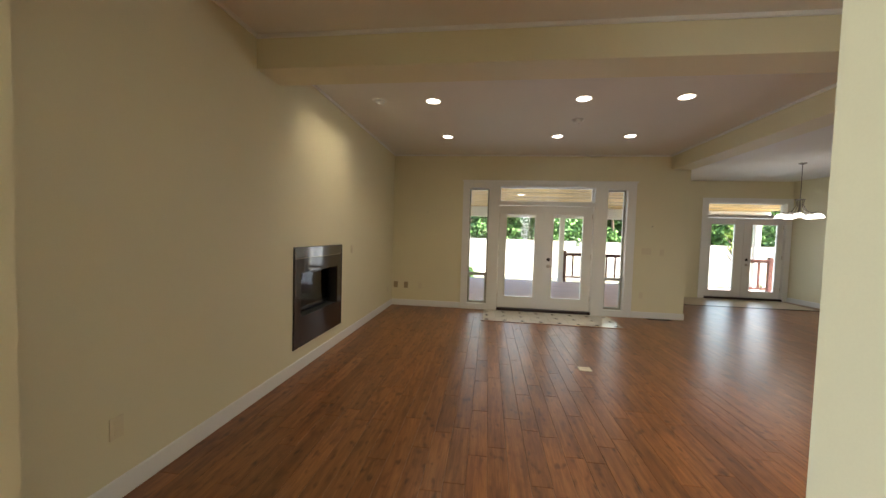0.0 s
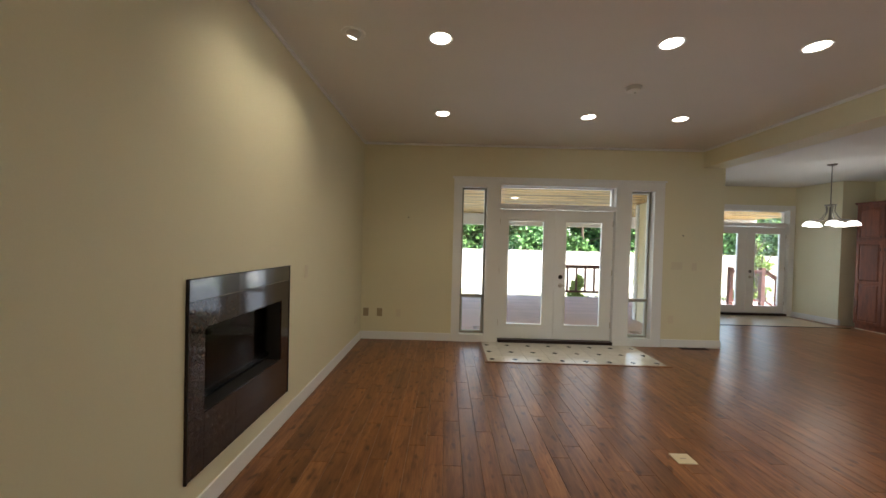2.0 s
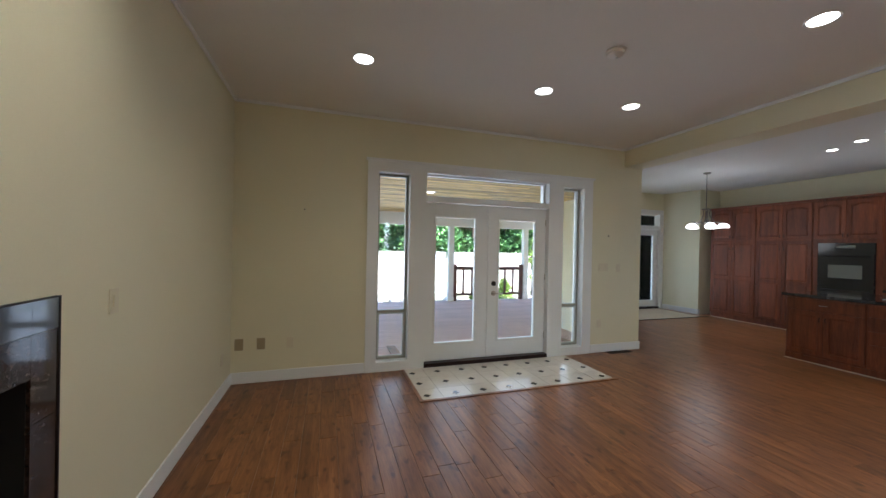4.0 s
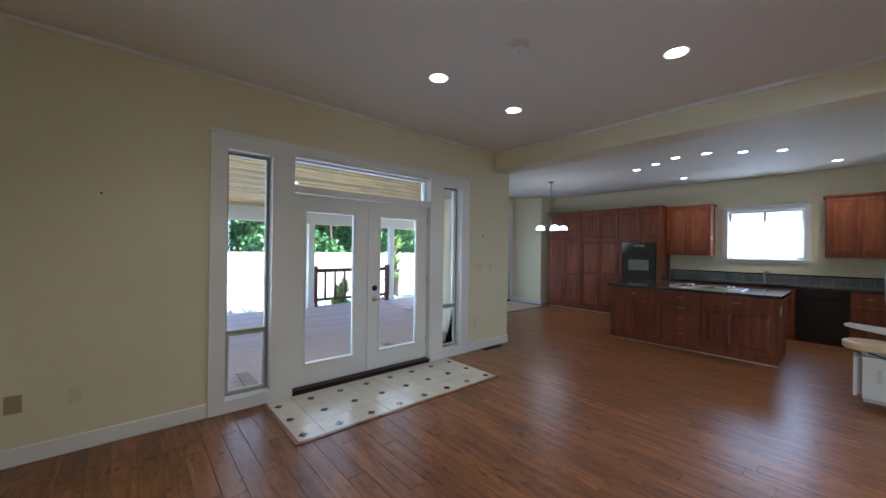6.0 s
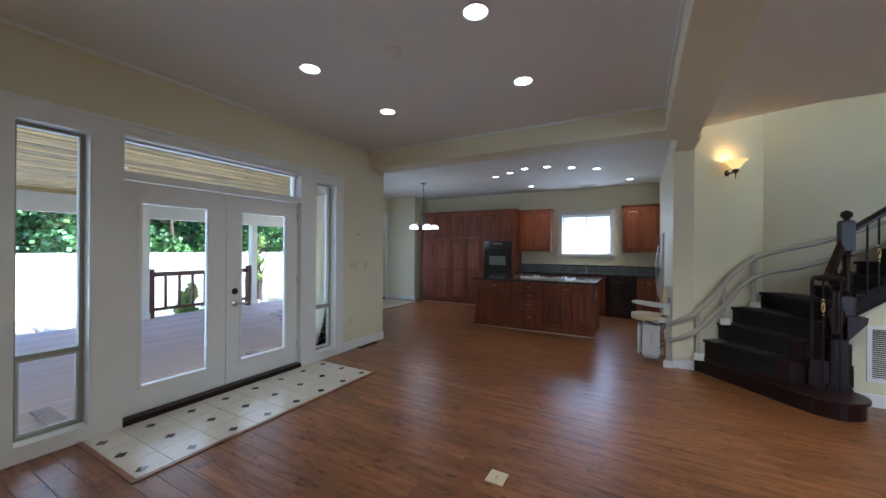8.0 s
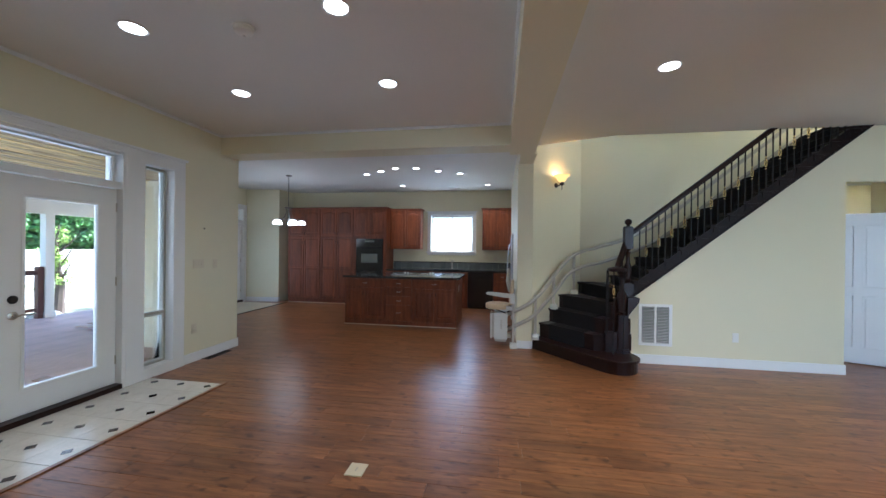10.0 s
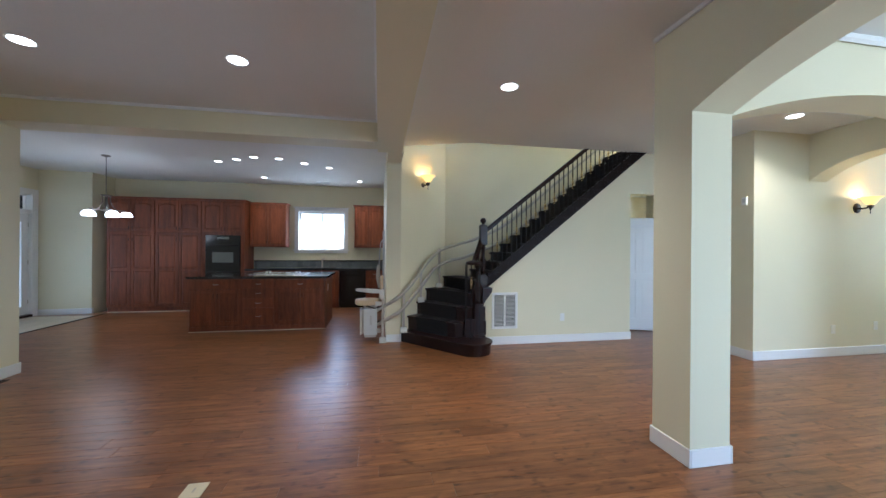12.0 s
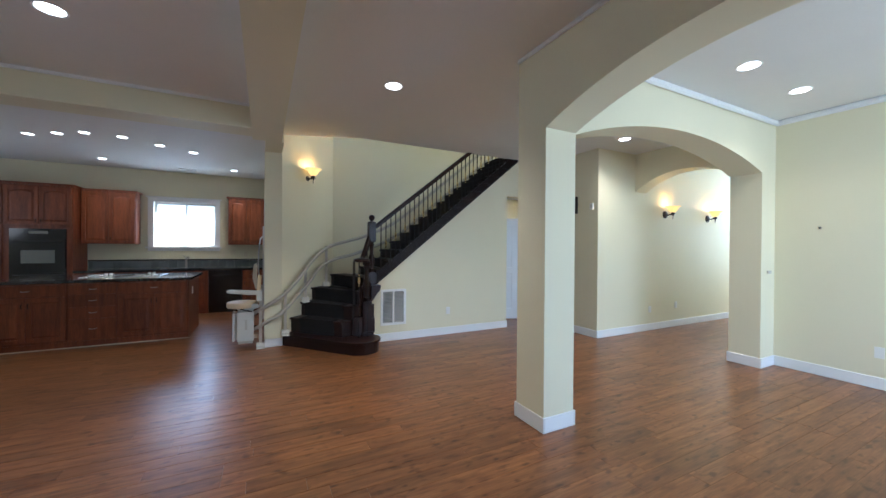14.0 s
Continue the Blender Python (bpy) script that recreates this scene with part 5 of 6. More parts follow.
rail_sweep("upper_rail", [(4.33, 1.97, 1.705), (4.33, -0.75, 1.705 + 2.72 * 0.803)])
curve = []
for k in range(9):
    s = k / 8
    curve.append((4.19 + 0.15 * s, 2.20 - 0.15 * s ** 1.5, 1.235 + 0.33 * s ** 1.8))
rail_sweep("easing", [(4.10, 2.27, 1.225), (4.14, 2.235, 1.228)] + curve)
own(part("volute", lathe(bmesh.new(), [(0.001, -0.025), (0.10, -0.025), (0.115, -0.008), (0.11, 0.012), (0.09, 0.022), (0.001, 0.026)], 4.16, 2.21, 1.225, 24), M["dark_wood"], rail, "", True), rail)

bal = bmesh.new()
quad_box(bal, -0.006, 0.006, -0.006, 0.006, 0, 1.0)
bal_me = mesh_of("baluster", bal, M["iron"])
shoe_me = mesh_of("shoe", lathe(bmesh.new(), [(0.016, 0), (0.016, 0.015), (0.009, 0.022), (0.001, 0.022)], seg=8), M["iron"])
bm = bmesh.new()
for j in range(4):
    ph = j * math.pi / 2
    sweep(bm, [(0.014 * math.sin(math.pi * s / 8) * math.cos(ph + s * 0.5), 0.014 * math.sin(math.pi * s / 8) * math.sin(ph + s * 0.5), -0.062 + 0.124 * s / 8) for s in range(9)], 0.0035, 6)
bmesh.ops.create_uvsphere(bm, u_segments=8, v_segments=6, radius=0.010, matrix=Matrix.Translation((0, 0, 0.072)))
bmesh.ops.create_uvsphere(bm, u_segments=8, v_segments=6, radius=0.010, matrix=Matrix.Translation((0, 0, -0.072)))
basket_me = mesh_of("brass_basket", bm, M["brass"], True)


def baluster(x, y, z0, z1, basket):
    b = new("baluster", bal_me)
    b.location, b.scale = (x, y, z0), (1, 1, z1 - z0)
    tagged(b, "square dark iron baluster" + (" with a twisted brass basket" if basket else ""), "baluster", "stair balusters")
    if not basket:
        return b
    b.data = bal_me
    k = new("brass_basket", basket_me)
    k.parent = b
    k.location, k.scale = (0, 0, (basket - z0) / (z1 - z0)), (1, 1, 1 / (z1 - z0))
    tagged(k, "twisted brass basket")
    return b


k, y = 0, 1.885
while y > -0.75:
    step = math.ceil((Y0 - y) / RUN - 1e-6) - 1
    zt = Z0 + RISE * step + (0 if y < Y0 - RUN * step else 0)
    rz = 1.705 + (1.97 - y) * 0.803 - 0.03
    baluster(4.33, y, zt, rz, line_z(y, 0.29) if k % 2 == 1 else 0)
    k += 1
    y -= 0.0757
for i, (x, y, z0, z1, bk) in enumerate(((4.07, 2.27, 0.165, 1.21, 0.95), (4.10, 2.14, 0.165, 1.21, 0), (4.20, 2.30, 0.375, 1.21, 0), (4.30, 2.13, 0.45, 1.38, 0), (4.34, 2.09, 0.78, 1.48, 0),
                                        (4.15, 2.33, 0.375, 1.21, 0))):
    baluster(x, y, z0, z1, bk)

# ---- stairlift ----
lift = empty("stairlift", (4.92, 3.62, 0), "grey stairlift with a folded-out beige seat parked at the stair foot", "stairlift")


def lf(name, bm, material, label="", smooth=False):
    return own(part(name, bm, M[material], lift, label, smooth), lift)


def smooth_path(pts, n=5):
    P = [Vector(p) for p in pts]
    out = []
    for i in range(len(P) - 1):
        p0, p1, p2, p3 = P[max(i - 1, 0)], P[i], P[i + 1], P[min(i + 2, len(P) - 1)]
        for s in (k / n for k in range(n)):
            out.append(0.5 * ((2 * p1) + (-p0 + p2) * s + (2 * p0 - 5 * p1 + 4 * p2 - p3) * s * s + (-p0 + 3 * p1 - 3 * p2 + p3) * s ** 3))
    out.append(P[-1])
    return out


top = [(4.87, 3.55, 0.47), (4.84, 3.52, 0.49), (4.69, 3.37, 0.60), (4.66, 3.20, 0.72), (4.82, 2.99, 0.92), (5.02, 2.75, 1.21), (5.22, 2.50, 1.40), (5.34, 2.15, 1.51),
       (5.34, 1.78, 1.63), (5.34, 1.25, 1.90), (5.34, 0.44, 2.56), (5.34, -0.9, 3.64)]
low = [(4.87, 3.55, 0.25), (4.84, 3.51, 0.27), (4.69, 3.37, 0.38), (4.66, 3.20, 0.49), (4.82, 2.99, 0.69), (4.99, 2.79, 0.90), (5.11, 2.64, 1.08), (5.30, 2.36, 1.21),
       (5.34, 1.98, 1.31), (5.34, 1.25, 1.64), (5.34, 0.44, 2.30), (5.34, -0.9, 3.38)]
lf("upper_rail", sweep(bmesh.new(), smooth_path(top), 0.027, 12), "lift_rail", "beige steel tube rail", True)
lf("lower_rail", sweep(bmesh.new(), smooth_path(low), 0.027, 12), "lift_rail", "beige steel tube rail", True)
for x, y, z0, z1 in ((4.77, 3.47, 0.0, 0.66), (4.68, 3.16, 0.165, 0.80), (4.93, 2.87, 0.575, 1.10), (5.20, 2.53, 0.77, 1.42)):
    lf("rail_post", boxes((x - 0.018, x + 0.018, y - 0.018, y + 0.018, z0, z1), bevel=0.005), "lift_rail")
    prof = [(-0.085, 0), (0.085, 0), (0.08, 0.015), (0.045, 0.032), (0.026, 0.07), (-0.026, 0.07), (-0.045, 0.032), (-0.08, 0.015)]
    lf("foot_plate", prism(bmesh.new(), [(x + a, z0 + b) for a, b in prof], "y", y - 0.05, y + 0.05), "lift_grey", "light grey foot plate")
lf("carriage", boxes((4.81, 5.03, 3.555, 3.755, 0.10, 0.50), bevel=0.022, segments=3), "lift_grey", "light grey motor housing")
lf("lower_skirt", boxes((4.83, 5.01, 3.57, 3.745, 0.06, 0.10), bevel=0.008), "lift_rail")
lf("side_cover", boxes((4.84, 5.00, 3.757, 3.785, 0.12, 0.48), bevel=0.01, segments=2), "lift_rail")
lf("footrest", boxes((4.80, 5.04, 3.787, 3.812, 0.11, 0.49), bevel=0.01, segments=2), "lift_grey", "folded grey footrest")
lf("roller_arm", boxes((4.84, 4.94, 3.50, 3.553, 0.12, 0.18), bevel=0.012, segments=2), "lift_rail")
for z in (0.26, 0.48):
    lf("roller", lathe(bmesh.new(), [(0.001, -0.03), (0.034, -0.03), (0.04, 0), (0.034, 0.03), (0.001, 0.03)], 4.88, 3.53, z, 14, Matrix.Rotation(radians(90), 3, "X")), "bronze", "", True)
lf("seat_bracket", prism(bmesh.new(), [(3.58, 0.50), (3.73, 0.50), (3.78, 0.555), (3.52, 0.555)], "x", 4.86, 4.98), "lift_grey")
lf("seat_lever", sweep(bmesh.new(), [(4.80, 3.72, 0.545), (4.79, 3.66, 0.53), (4.80, 3.58, 0.50)], 0.008, 8), "bronze", "", True)
pts = [(4.92 + 0.19 * math.cos(a), 3.70 + 0.19 * math.sin(a)) for a in (2 * math.pi * k / 20 for k in range(20))]
lf("seat_pad", bevelled(prism(bmesh.new(), pts, "z", 0.555, 0.635), 0.024, 3), "beige_pad", "beige vinyl seat pad", True)
back = prism(bmesh.new(), [(4.92 + 0.17 * math.cos(a), 0.80 + 0.20 * math.sin(a)) for a in (2 * math.pi * k / 20 for k in range(20))], "y", 3.475, 3.525)
for v in back.verts:
    v.co.y += 0.07 * (0.75 - v.co.z)
lf("backrest", bevelled(back, 0.018, 3), "beige_pad", "beige vinyl backrest", True)
lf("back_post", sweep(bmesh.new(), smooth_path([(4.92, 3.60, 0.53), (4.92, 3.50, 0.55), (4.92, 3.465, 0.64), (4.92, 3.45, 0.85)]), 0.014, 8), "lift_grey", "", True)
lf("hinge_block", boxes((4.76, 4.80, 3.50, 3.58, 0.55, 0.61), bevel=0.01, segments=2), "lift_grey")
lf("armrest", bevelled(prism(bmesh.new(), [(3.50, 0.80), (3.50, 0.74), (3.62, 0.745), (3.82, 0.775), (3.87, 0.785), (3.88, 0.81), (3.84, 0.825), (3.62, 0.81)], "x", 4.715, 4.755), 0.01, 2),
   "lift_grey", "grey armrest, folded down")
lf("armrest", bevelled(prism(bmesh.new(), [(3.49, 0.80), (3.54, 0.78), (3.58, 0.95), (3.565, 1.14), (3.535, 1.165), (3.515, 1.14), (3.52, 0.96)], "x", 5.085, 5.125), 0.01, 2),
   "lift_grey", "grey armrest, folded up")
lf("arm_bar", boxes((4.715, 5.125, 3.452, 3.478, 0.77, 0.81), bevel=0.008), "lift_grey")
lf("arm_knuckle", boxes((4.715, 4.755, 3.45, 3.52, 0.66, 0.80), bevel=0.012, segments=2), "lift_grey")
for k in range(5):
    lf("badge", boxes((4.806, 4.8095, 3.635, 3.662, 0.26 + 0.028 * k, 0.278 + 0.028 * k)), "lift_rail", "small grey badge mark")

# post trim at the kitchen wall end
structure("trim", boxes((4.715, 4.74, 3.205, 3.425, 0.12, BEAM), bevel=0.004), M["wall"], "cream painted face of the wall end", "trim")

# ---- nook tile floor ----
nt = empty("nook_floor_tile", (5.0, 10.0, 0), "tan tile floor before the nook doors", "floor tile", kind="structure")
x = 5.0
while x < 7.9:
    for k in range(4):
        y0 = 9.24 + 0.303 * k - (0.0 if x < 7.0 else 0.0)
        if x + 0.30 < 7.78 + (10.4 - y0) * 0.2:
            own(part("tile", boxes((x + 0.002, x + 0.301, y0 + 0.002, min(y0 + 0.301, 10.39), 0.001, 0.005)), M["tan_tile"], nt), nt)
    x += 0.303
own(part("wood_border", boxes((4.95, 7.95, 9.20, 9.24, 0, 0.009), bevel=0.003), M["dark_wood"], nt), nt)

# ---- outside ----
structure("ground", boxes((-400, 400, 13.3, 800, -0.75, -0.70)), M["grass"], "dry sunlit lawn", "ground")
structure("ground_near", boxes((-60, 60, -60, 13.3, -0.90, -0.80)), M["grass"], "shaded ground under the deck", "ground")
deck = empty("deck", (3, 10, -0.06), "weathered red-brown board deck under the porch roof", "deck", kind="structure")
bm = boxes((-0.0, 14.0, 0, 0.135, -0.03, 0.0), bevel=0.004)
board_me = mesh_of("deck_board", bm, M["deck"])
y = 7.74
while y < 13.1:
    o = new("deck_board", board_me)
    o.parent = deck
    o.location = (-5 - 3 + (0 if y < 10.6 else 0), y - 10, 0)
    if y < 10.6:
        o.scale[0] = ((3.85 + (y - 7.73) * 0.1 if y < 9.7 else 5.0) + 8) / 14
    y += 0.142
own(part("joist", boxes((-5, 9, 7.74, 13.1, -0.30, -0.10)), M["joint"], deck), deck)
# siding on the nook wall and house front
sid = empty("house_siding", (XP - 0.2, 9.0, 0), "pale yellow lap siding on the house wall", "siding", kind="structure")
SLANT = [(XP - 0.208, YB + 0.205), (4.012, 9.803), (4.995, 10.606)]
for (ax, ay), (bx, by) in zip(SLANT, SLANT[1:]):
    d = Vector((bx - ax, by - ay, 0))
    n = Vector((-d.y, d.x, 0)).normalized()
    for k in range(17):
        z = -0.06 + 0.15 * k
        bm = bmesh.new()
        prof = [(0.0, z), (0.026, z), (0.008, z + 0.15), (0.0, z + 0.15)]
        va = [bm.verts.new((ax + n.x * o, ay + n.y * o, h)) for o, h in prof]
        vb = [bm.verts.new((bx + n.x * o, by + n.y * o, h)) for o, h in prof]
        bm.faces.new(va)
        bm.faces.new(vb[::-1])
        for q in range(4):
            bm.faces.new((va[q], vb[q], vb[(q + 1) % 4], va[(q + 1) % 4]))
        bmesh.ops.recalc_face_normals(bm, faces=bm.faces)
        own(part("siding_board", bm, M["siding"], sid), sid)
own(part("corner_board", boxes((3.955, 4.045, 9.77, 9.86, -0.06, 2.42), bevel=0.004), M["porch_white"], sid), sid)
# porch roof of pine boards, one mesh
bm = bmesh.new()
y = 7.74
rng_b = random.Random(9)
random.seed(5)
while y < 13.1:
    x = -5.0
    while x < 9.0:
        x2 = min(x + random.uniform(1.2, 3.4), 9.0)
        lim = 9.0 if y > 10.5 else (3.80 + (y - 7.73) * 0.106 if y < 9.72 else 4.0 + (y - 9.8) * 1.22)
        if x < lim:
            quad_box(bm, x, min(x2 - 0.003, lim), y, y + 0.079, 2.43 + rng_b.uniform(-0.002, 0.002), 2.45)
        x = x2
    y += 0.09
structure("porch_ceiling", bm, M["pine"], "knotty pine board porch ceiling", "ceiling")
structure("porch_roof", boxes((-5.2, 3.8, 7.74, 13.6, 2.452, 2.6), (3.8, 9.2, 10.6, 13.6, 2.452, 2.6), (-5.2, 3.8, 7.735, 7.739, 2.452, 2.6)), M["porch_white"], "porch roof slab", "roof")
structure("porch_roof_corner", prism(bmesh.new(), [(3.8, 7.74), (4.02, 9.8), (5.0, 10.6), (3.8, 10.6)], "z", 2.452, 2.6), M["porch_white"], "porch roof slab", "roof")
structure("porch_beam", boxes((-5.2, 9.2, 12.92, 13.08, 2.09, 2.43), bevel=0.006), M["porch_white"], "white painted porch beam", "beam")
for x in (-4.9, -1.9, 2.92, 5.35, 8.9):
    p = empty("porch_post", (x, 13.0, -0.06), "square white porch post", "post", "porch posts")
    part("shaft", boxes((-0.075, 0.075, -0.075, 0.075, 0, 2.15), bevel=0.006), M["porch_white"], p)
    part("base_collar", boxes((-0.09, 0.09, -0.09, 0.09, 0, 0.12), bevel=0.006), M["porch_white"], p)
for x, y in ((1.2, 9.2), (1.9, 11.6), (6.2, 11.6), (-1.0, 10.5)):
    pl = empty("porch_light", (x, y, 2.43), "recessed porch ceiling light, lit", "ceiling light", "porch lights")
    part("trim_ring", lathe(bmesh.new(), [(0.06, 0), (0.07, -0.006), (0.095, -0.006), (0.1, 0.0), (0.06, 0.0)], seg=20), M["trim"], pl, smooth=True)
    part("lens", lathe(bmesh.new(), [(0, -0.004), (0.07, -0.004), (0.07, -0.001), (0, -0.001)], seg=20), M["can_light"], pl)


def railing(name, p0, p1, z_top, posts=True, spacing=0.27, drop=0.0):
    r = empty(name, (*p0, -0.06), "red-brown painted wooden deck railing", "railing", "deck railings")
    A, B = Vector((*p0, 0)), Vector((*p1, 0))
    d = (B - A)
    L = d.length
    ang = math.atan2(d.y, d.x)
    r.rotation_euler[2] = ang
    bm = bmesh.new()
    sl = -drop / L
    for z, h, w in ((z_top + 0.02, 0.04, 0.07), (z_top - 0.04, 0.06, 0.025), (0.15, 0.06, 0.025)):
        part("top_rail" if h == 0.04 else "rail", prism(bmesh.new(), [(0, z), (L, z + sl * L), (L, z + sl * L + h), (0, z + h)], "y", -w, w), M["rail_wood"], r)
    n = max(2, round(L / spacing))
    for k in range(1, n):
        x = L * k / n
        part("baluster", boxes((x - 0.025, x + 0.025, -0.022, 0.022, 0.16 + sl * x, z_top - 0.02 + sl * x)), M["rail_wood"], r)
    if posts:
        for x in (0, L):
            part("post", boxes((x - 0.05, x + 0.05, -0.05, 0.05, min(0, sl * x), z_top + 0.13 + sl * x), bevel=0.006), M["rail_wood"], r)


railing("deck_railing", (3.05, 13.0), (5.22, 13.0), 0.93)
railing("deck_railing", (7.75, 12.0), (8.62, 12.0), 0.97)
railing("stair_railing", (8.72, 12.0), (10.2, 12.0), 0.97, posts=False, drop=0.95)
structure("deck_extension", boxes((9.0, 10.2, 10.6, 13.1, -0.12, -0.06)), M["deck"], "deck landing", "deck")

fence = empty("garden_fence", (0, 19.5, -0.7), "pale board garden fence in bright sun", "fence")
pick_me = mesh_of("fence_board", boxes((-0.069, 0.069, -0.01, 0.01, 0, 1.93), bevel=0.006), M["fence"])
for k in range(190):
    o = new("fence_board", pick_me)
    o.parent = fence
    o.location = (-9 + k * 0.142, 0, 0.01 * math.sin(k * 1.7))
part("rail", boxes((-9.1, 18, 0.012, 0.05, 0.3, 0.38), (-9.1, 18, 0.012, 0.05, 1.5, 1.58)), M["fence"], fence)
part("cap_rail", boxes((-9.1, 18, -0.03, 0.05, 1.94, 1.97)), M["fence"], fence)


def foliage(bm, cx, cy, cz, rx, ry, rz, n, size, rng):
    """Scatters small leaf clumps, three folded leaves each, in an uneven crown."""
    for _ in range(n):
        u, v, w = rng.gauss(0, 1), rng.gauss(0, 1), rng.gauss(0, 1)
        l = math.sqrt(u * u + v * v + w * w) + 1e-6
        rr = rng.uniform(0.55, 1.05) * (1 + 0.18 * math.sin(5 * u / l + 3 * w / l + cx))
        p = Vector((cx + rx * rr * u / l, cy + ry * rr * v / l, cz + rz * rr * w / l))
        for _ in range(3):
            a = Vector((rng.uniform(-1, 1), rng.uniform(-1, 1), rng.uniform(-0.6, 0.6))).normalized() * size * rng.uniform(0.6, 1.3)
            b = a.cross(Vector((rng.uniform(-1, 1), rng.uniform(-1, 1), rng.uniform(-1, 1)))).normalized() * size * 0.45
            vs = [bm.verts.new(q) for q in (p, p + a * 0.5 + b, p + a, p + a * 0.5 - b)]
            bm.faces.new(vs)


def tree(x, y, h, spread, n, size, material, label, seed, group="trees behind the fence"):
    rng = random.Random(seed)
    t = empty("tree", (x, y, -0.7), label, "tree", group)
    bm = bmesh.new()
    sweep(bm, [(0, 0, 0), (0.05, 0, h * 0.3), (-0.05, 0.05, h * 0.6), (0, 0, h * 0.92)], 0.1, 8, radii=[0.14, 0.11, 0.07, 0.02])
    for k in range(7):
        a, z = rng.uniform(0, 6.28), h * rng.uniform(0.25, 0.75)
        L = spread * rng.uniform(0.5, 0.9)
        sweep(bm, [(0, 0, z), (L * 0.5 * math.cos(a), L * 0.5 * math.sin(a), z + 0.25), (L * math.cos(a), L * math.sin(a), z + 0.6)], 0.03, 6, radii=[0.05, 0.03, 0.01])
    part("trunk", bm, M["bark"], t)
    bm = bmesh.new()
    for k in range(9):
        a, s = rng.uniform(0, 6.28), rng.uniform(0.1, 0.75)
        z = h * rng.uniform(0.22, 0.88)
        q = spread * (1.05 - 0.5 * z / h)
        foliage(bm, s * q * math.cos(a), s * q * math.sin(a), z, q * 0.55, q * 0.55, q * 0.42, n // 9, size, rng)
    part("crown", bm, M[material], t, "dense green leaves")


for i, (x, y, h, s) in enumerate(((-5.0, 23, 5.0, 2.2), (-2.2, 24, 4.2, 2.0), (0.3, 22.5, 4.6, 2.2), (2.6, 24, 5.2, 2.3), (5.0, 22.0, 5.8, 2.6), (7.8, 23.0, 6.2, 2.8), (10.5, 24, 5.6, 2.6), (13.5, 23, 4.8, 2.4),
                                  (16.5, 24, 5.5, 2.6), (20, 25, 5, 2.4), (-8, 24, 5.5, 2.6), (24, 24, 5, 2.6))):
    tree(x, y, h + 0.8, s, 5200, 0.2, "leaf", "leafy green tree behind the garden fence", 20 + i)
for i in range(9):
    tree(-7.5 + 3.6 * i + 0.7 * math.sin(3 * i), 27.5 + 0.8 * math.cos(5 * i), 7.0 + math.sin(2 * i), 3.2, 5200, 0.3, "leaf", "tall dense green tree in the far row", 90 + i, "far row of trees")
for i, (x, y, h, s) in enumerate(((8.2, 17.0, 3.0, 0.55), (10.6, 16.5, 3.4, 0.6), (13.2, 17.5, 2.9, 0.55), (11.8, 15.6, 2.2, 0.4))):
    tree(x, y, h, s, 420, 0.07, "leaf_light", "slender light green young tree in the garden", 60 + i, "young garden trees")


def bush(x, y, r, h, n, seed, material="leaf_light"):
    rng = random.Random(seed)
    t = empty("bush", (x, y, -0.7), "small bright green garden bush", "bush", "garden bushes")
    bm = bmesh.new()
    for k in range(5):
        foliage(bm, rng.uniform(-0.3, 0.3) * r, rng.uniform(-0.3, 0.3) * r, h * (0.2 + 0.17 * k), r * (1 - 0.13 * k), r * (1 - 0.13 * k), h * 0.2, n // 5, 0.07, rng)
    part("leaves", bm, M[material], t)
    part("stem", sweep(bmesh.new(), [(0, 0, 0), (0, 0, h * 0.6)], 0.02, 6), M["bark"], t)


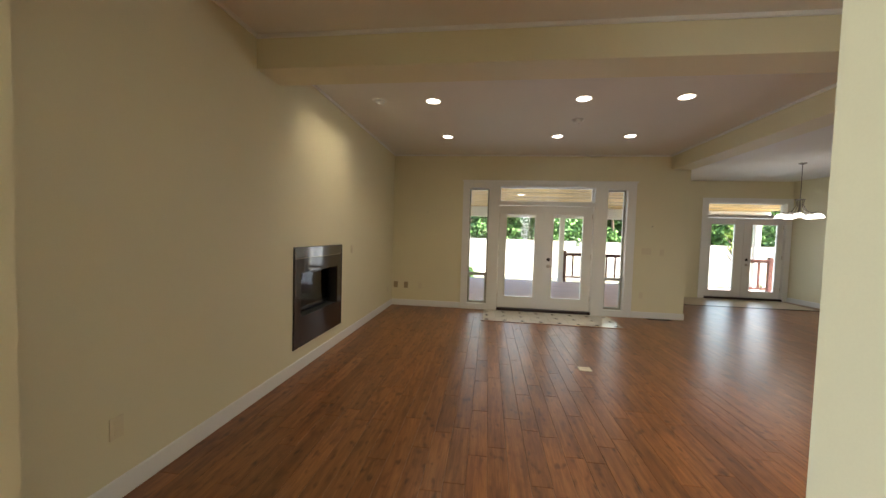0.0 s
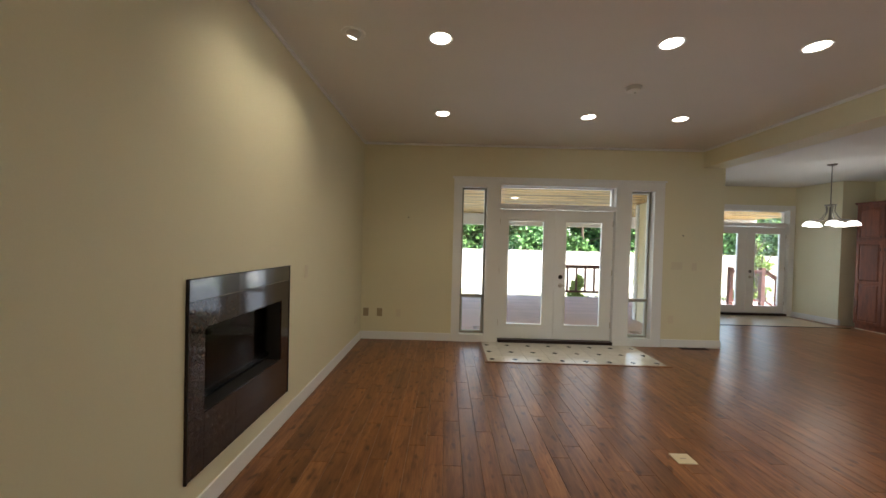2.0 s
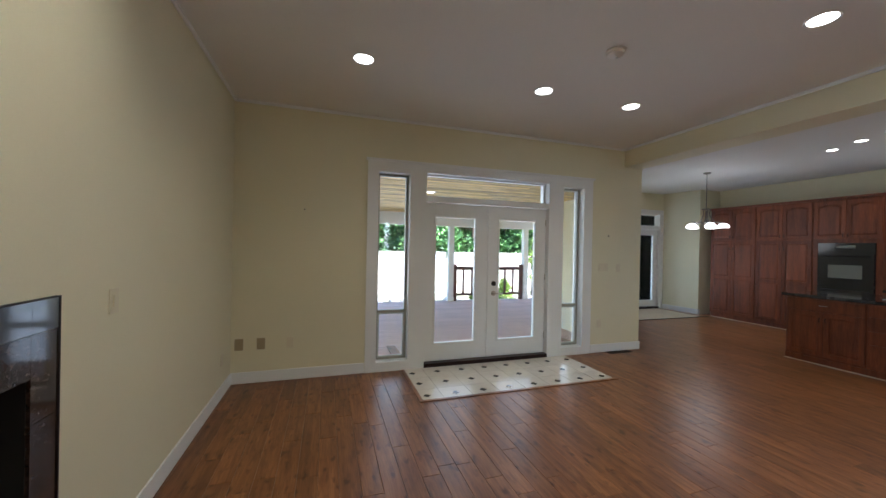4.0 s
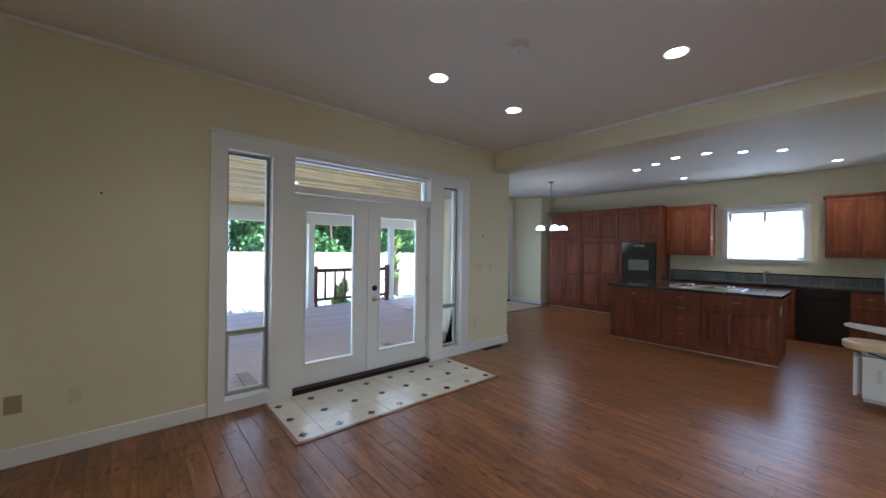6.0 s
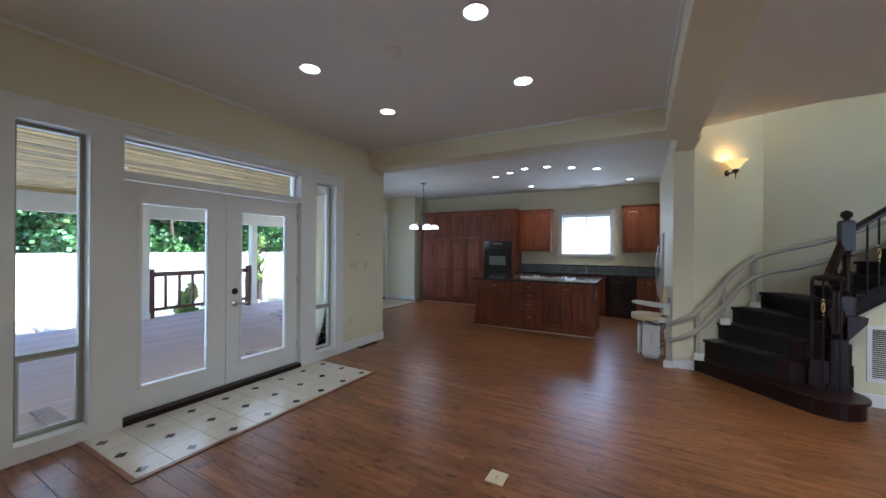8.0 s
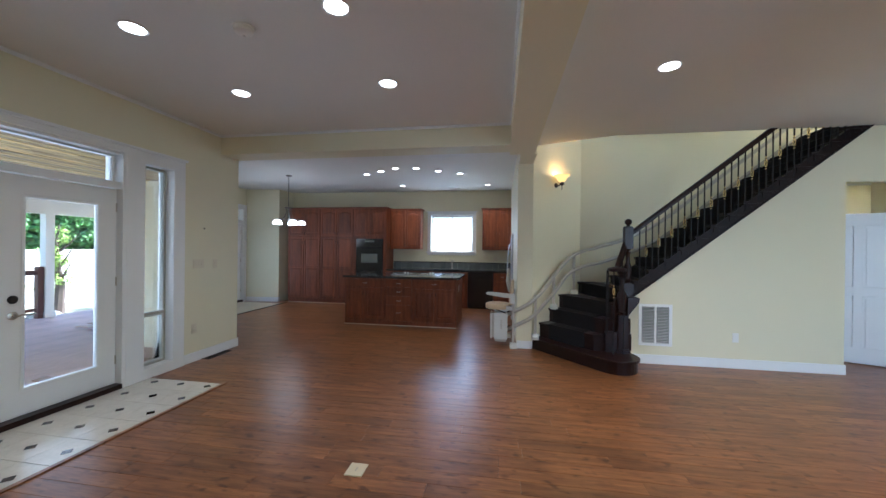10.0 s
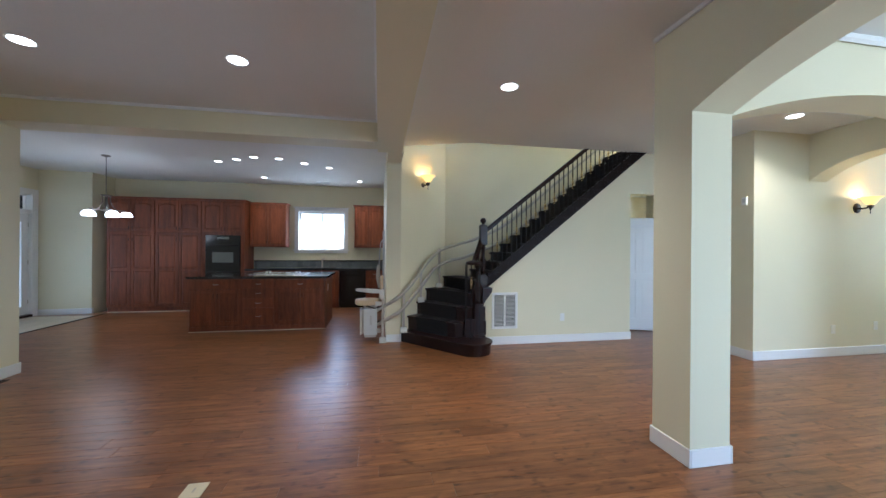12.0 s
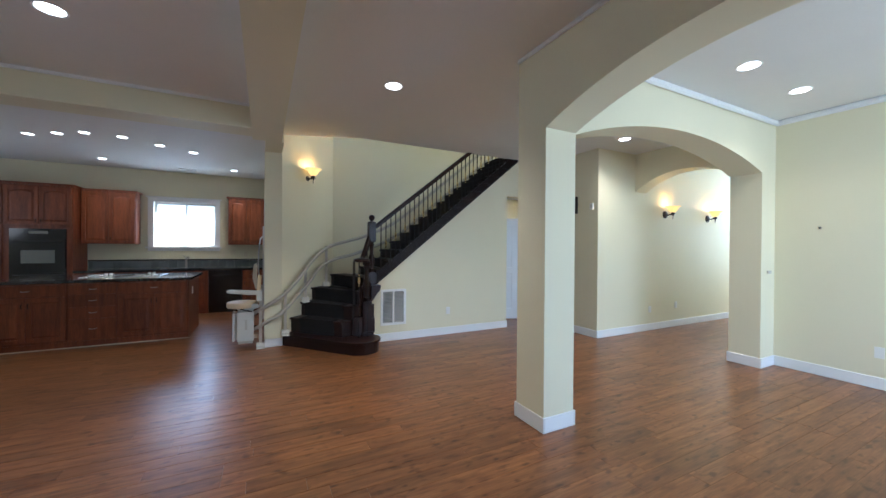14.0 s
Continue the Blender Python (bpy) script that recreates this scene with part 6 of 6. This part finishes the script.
bush(4.3, 14.0, 0.28, 1.15, 900, 1)
bush(6.6, 16.5, 0.35, 0.9, 700, 2)
bush(-0.4, 17.5, 0.45, 0.6, 700, 3, "leaf")
bush(9.5, 14.0, 0.4, 0.8, 700, 4, "leaf")
rng = random.Random(8)
for k in range(26):
    x, y = rng.uniform(-3, 8), rng.uniform(16.8, 17.6)
    bm = bmesh.new()
    bmesh.ops.create_icosphere(bm, subdivisions=2, radius=rng.uniform(0.12, 0.28))
    for v in bm.verts:
        v.co = v.co * (1 + 0.25 * noise.noise(v.co * 5 + Vector((k, 0, 0))))
        v.co.z *= 0.65
    o = solid("garden_rock", bm, M["rock"], "rounded grey rock edging a bed", "rock", group="garden rocks")
    o.location = (x, y, -0.66)

# ---- floor planks, nearest ones as parts ----
floor = empty("floor", (0, 0, 0), "medium brown laminate plank floor with a worn sheen", "floor", kind="structure")
PW = 0.127
LENS = (0.6, 0.9, 1.2)
plank_me = {}
for L in LENS:
    bm = boxes((0.0006, PW - 0.0006, 0.0006, L - 0.0006, -0.012, 0.0))
    bmesh.ops.bevel(bm, geom=[e for e in bm.edges if all(v.co.z > -0.001 for v in e.verts)], offset=0.0016, segments=1, affect="EDGES")
    plank_me[L] = mesh_of("plank", bm, M["plank"])
M["plank_far"] = plank_mat("laminate_plank_joined", True)


def floor_area(x, y):
    if x < XF:
        return y < 1.26 and y > -2.17 and x > -3.4
    if y > 7.53:
        return x > XP + (y - 7.73) * 0.095 + max(0, y - 9.72) * 1.35 and y < 10.4 and x < 8.66
    if y < -2.17:
        return (x > 1.56 and x < 3.1 and y > -7.0) or (x >= 3.1 and x < 5.45 and y > -3.0)
    return x < 8.66


rng = random.Random(11)
rest = bmesh.new()
count = 0
x = -3.43
while x < 8.66:
    y = -7.0 - rng.uniform(0, 1.2)
    while y < 10.4:
        L = rng.choice(LENS)
        cx, cy = x + PW / 2, y + L / 2
        if floor_area(cx, cy) or floor_area(x + 0.01, y + 0.02) or floor_area(x + PW - 0.01, y + L - 0.02) or floor_area(x + PW - 0.01, y + 0.02):
            near = -1.42 < cx < 2.62 and 1.9 < cy < 7.4
            if near and count < 300:
                o = new("plank", plank_me[L])
                o.parent = floor
                o.location = (x, y, 0)
                count += 1
            else:
                e = 0.0009
                quad_box(rest, x + e, x + PW - e, y + e, y + L - e, -0.012, 0.0)
        y += L
    x += PW
part("plank_rest", rest, M["plank_far"], floor, "", kind="stuff")
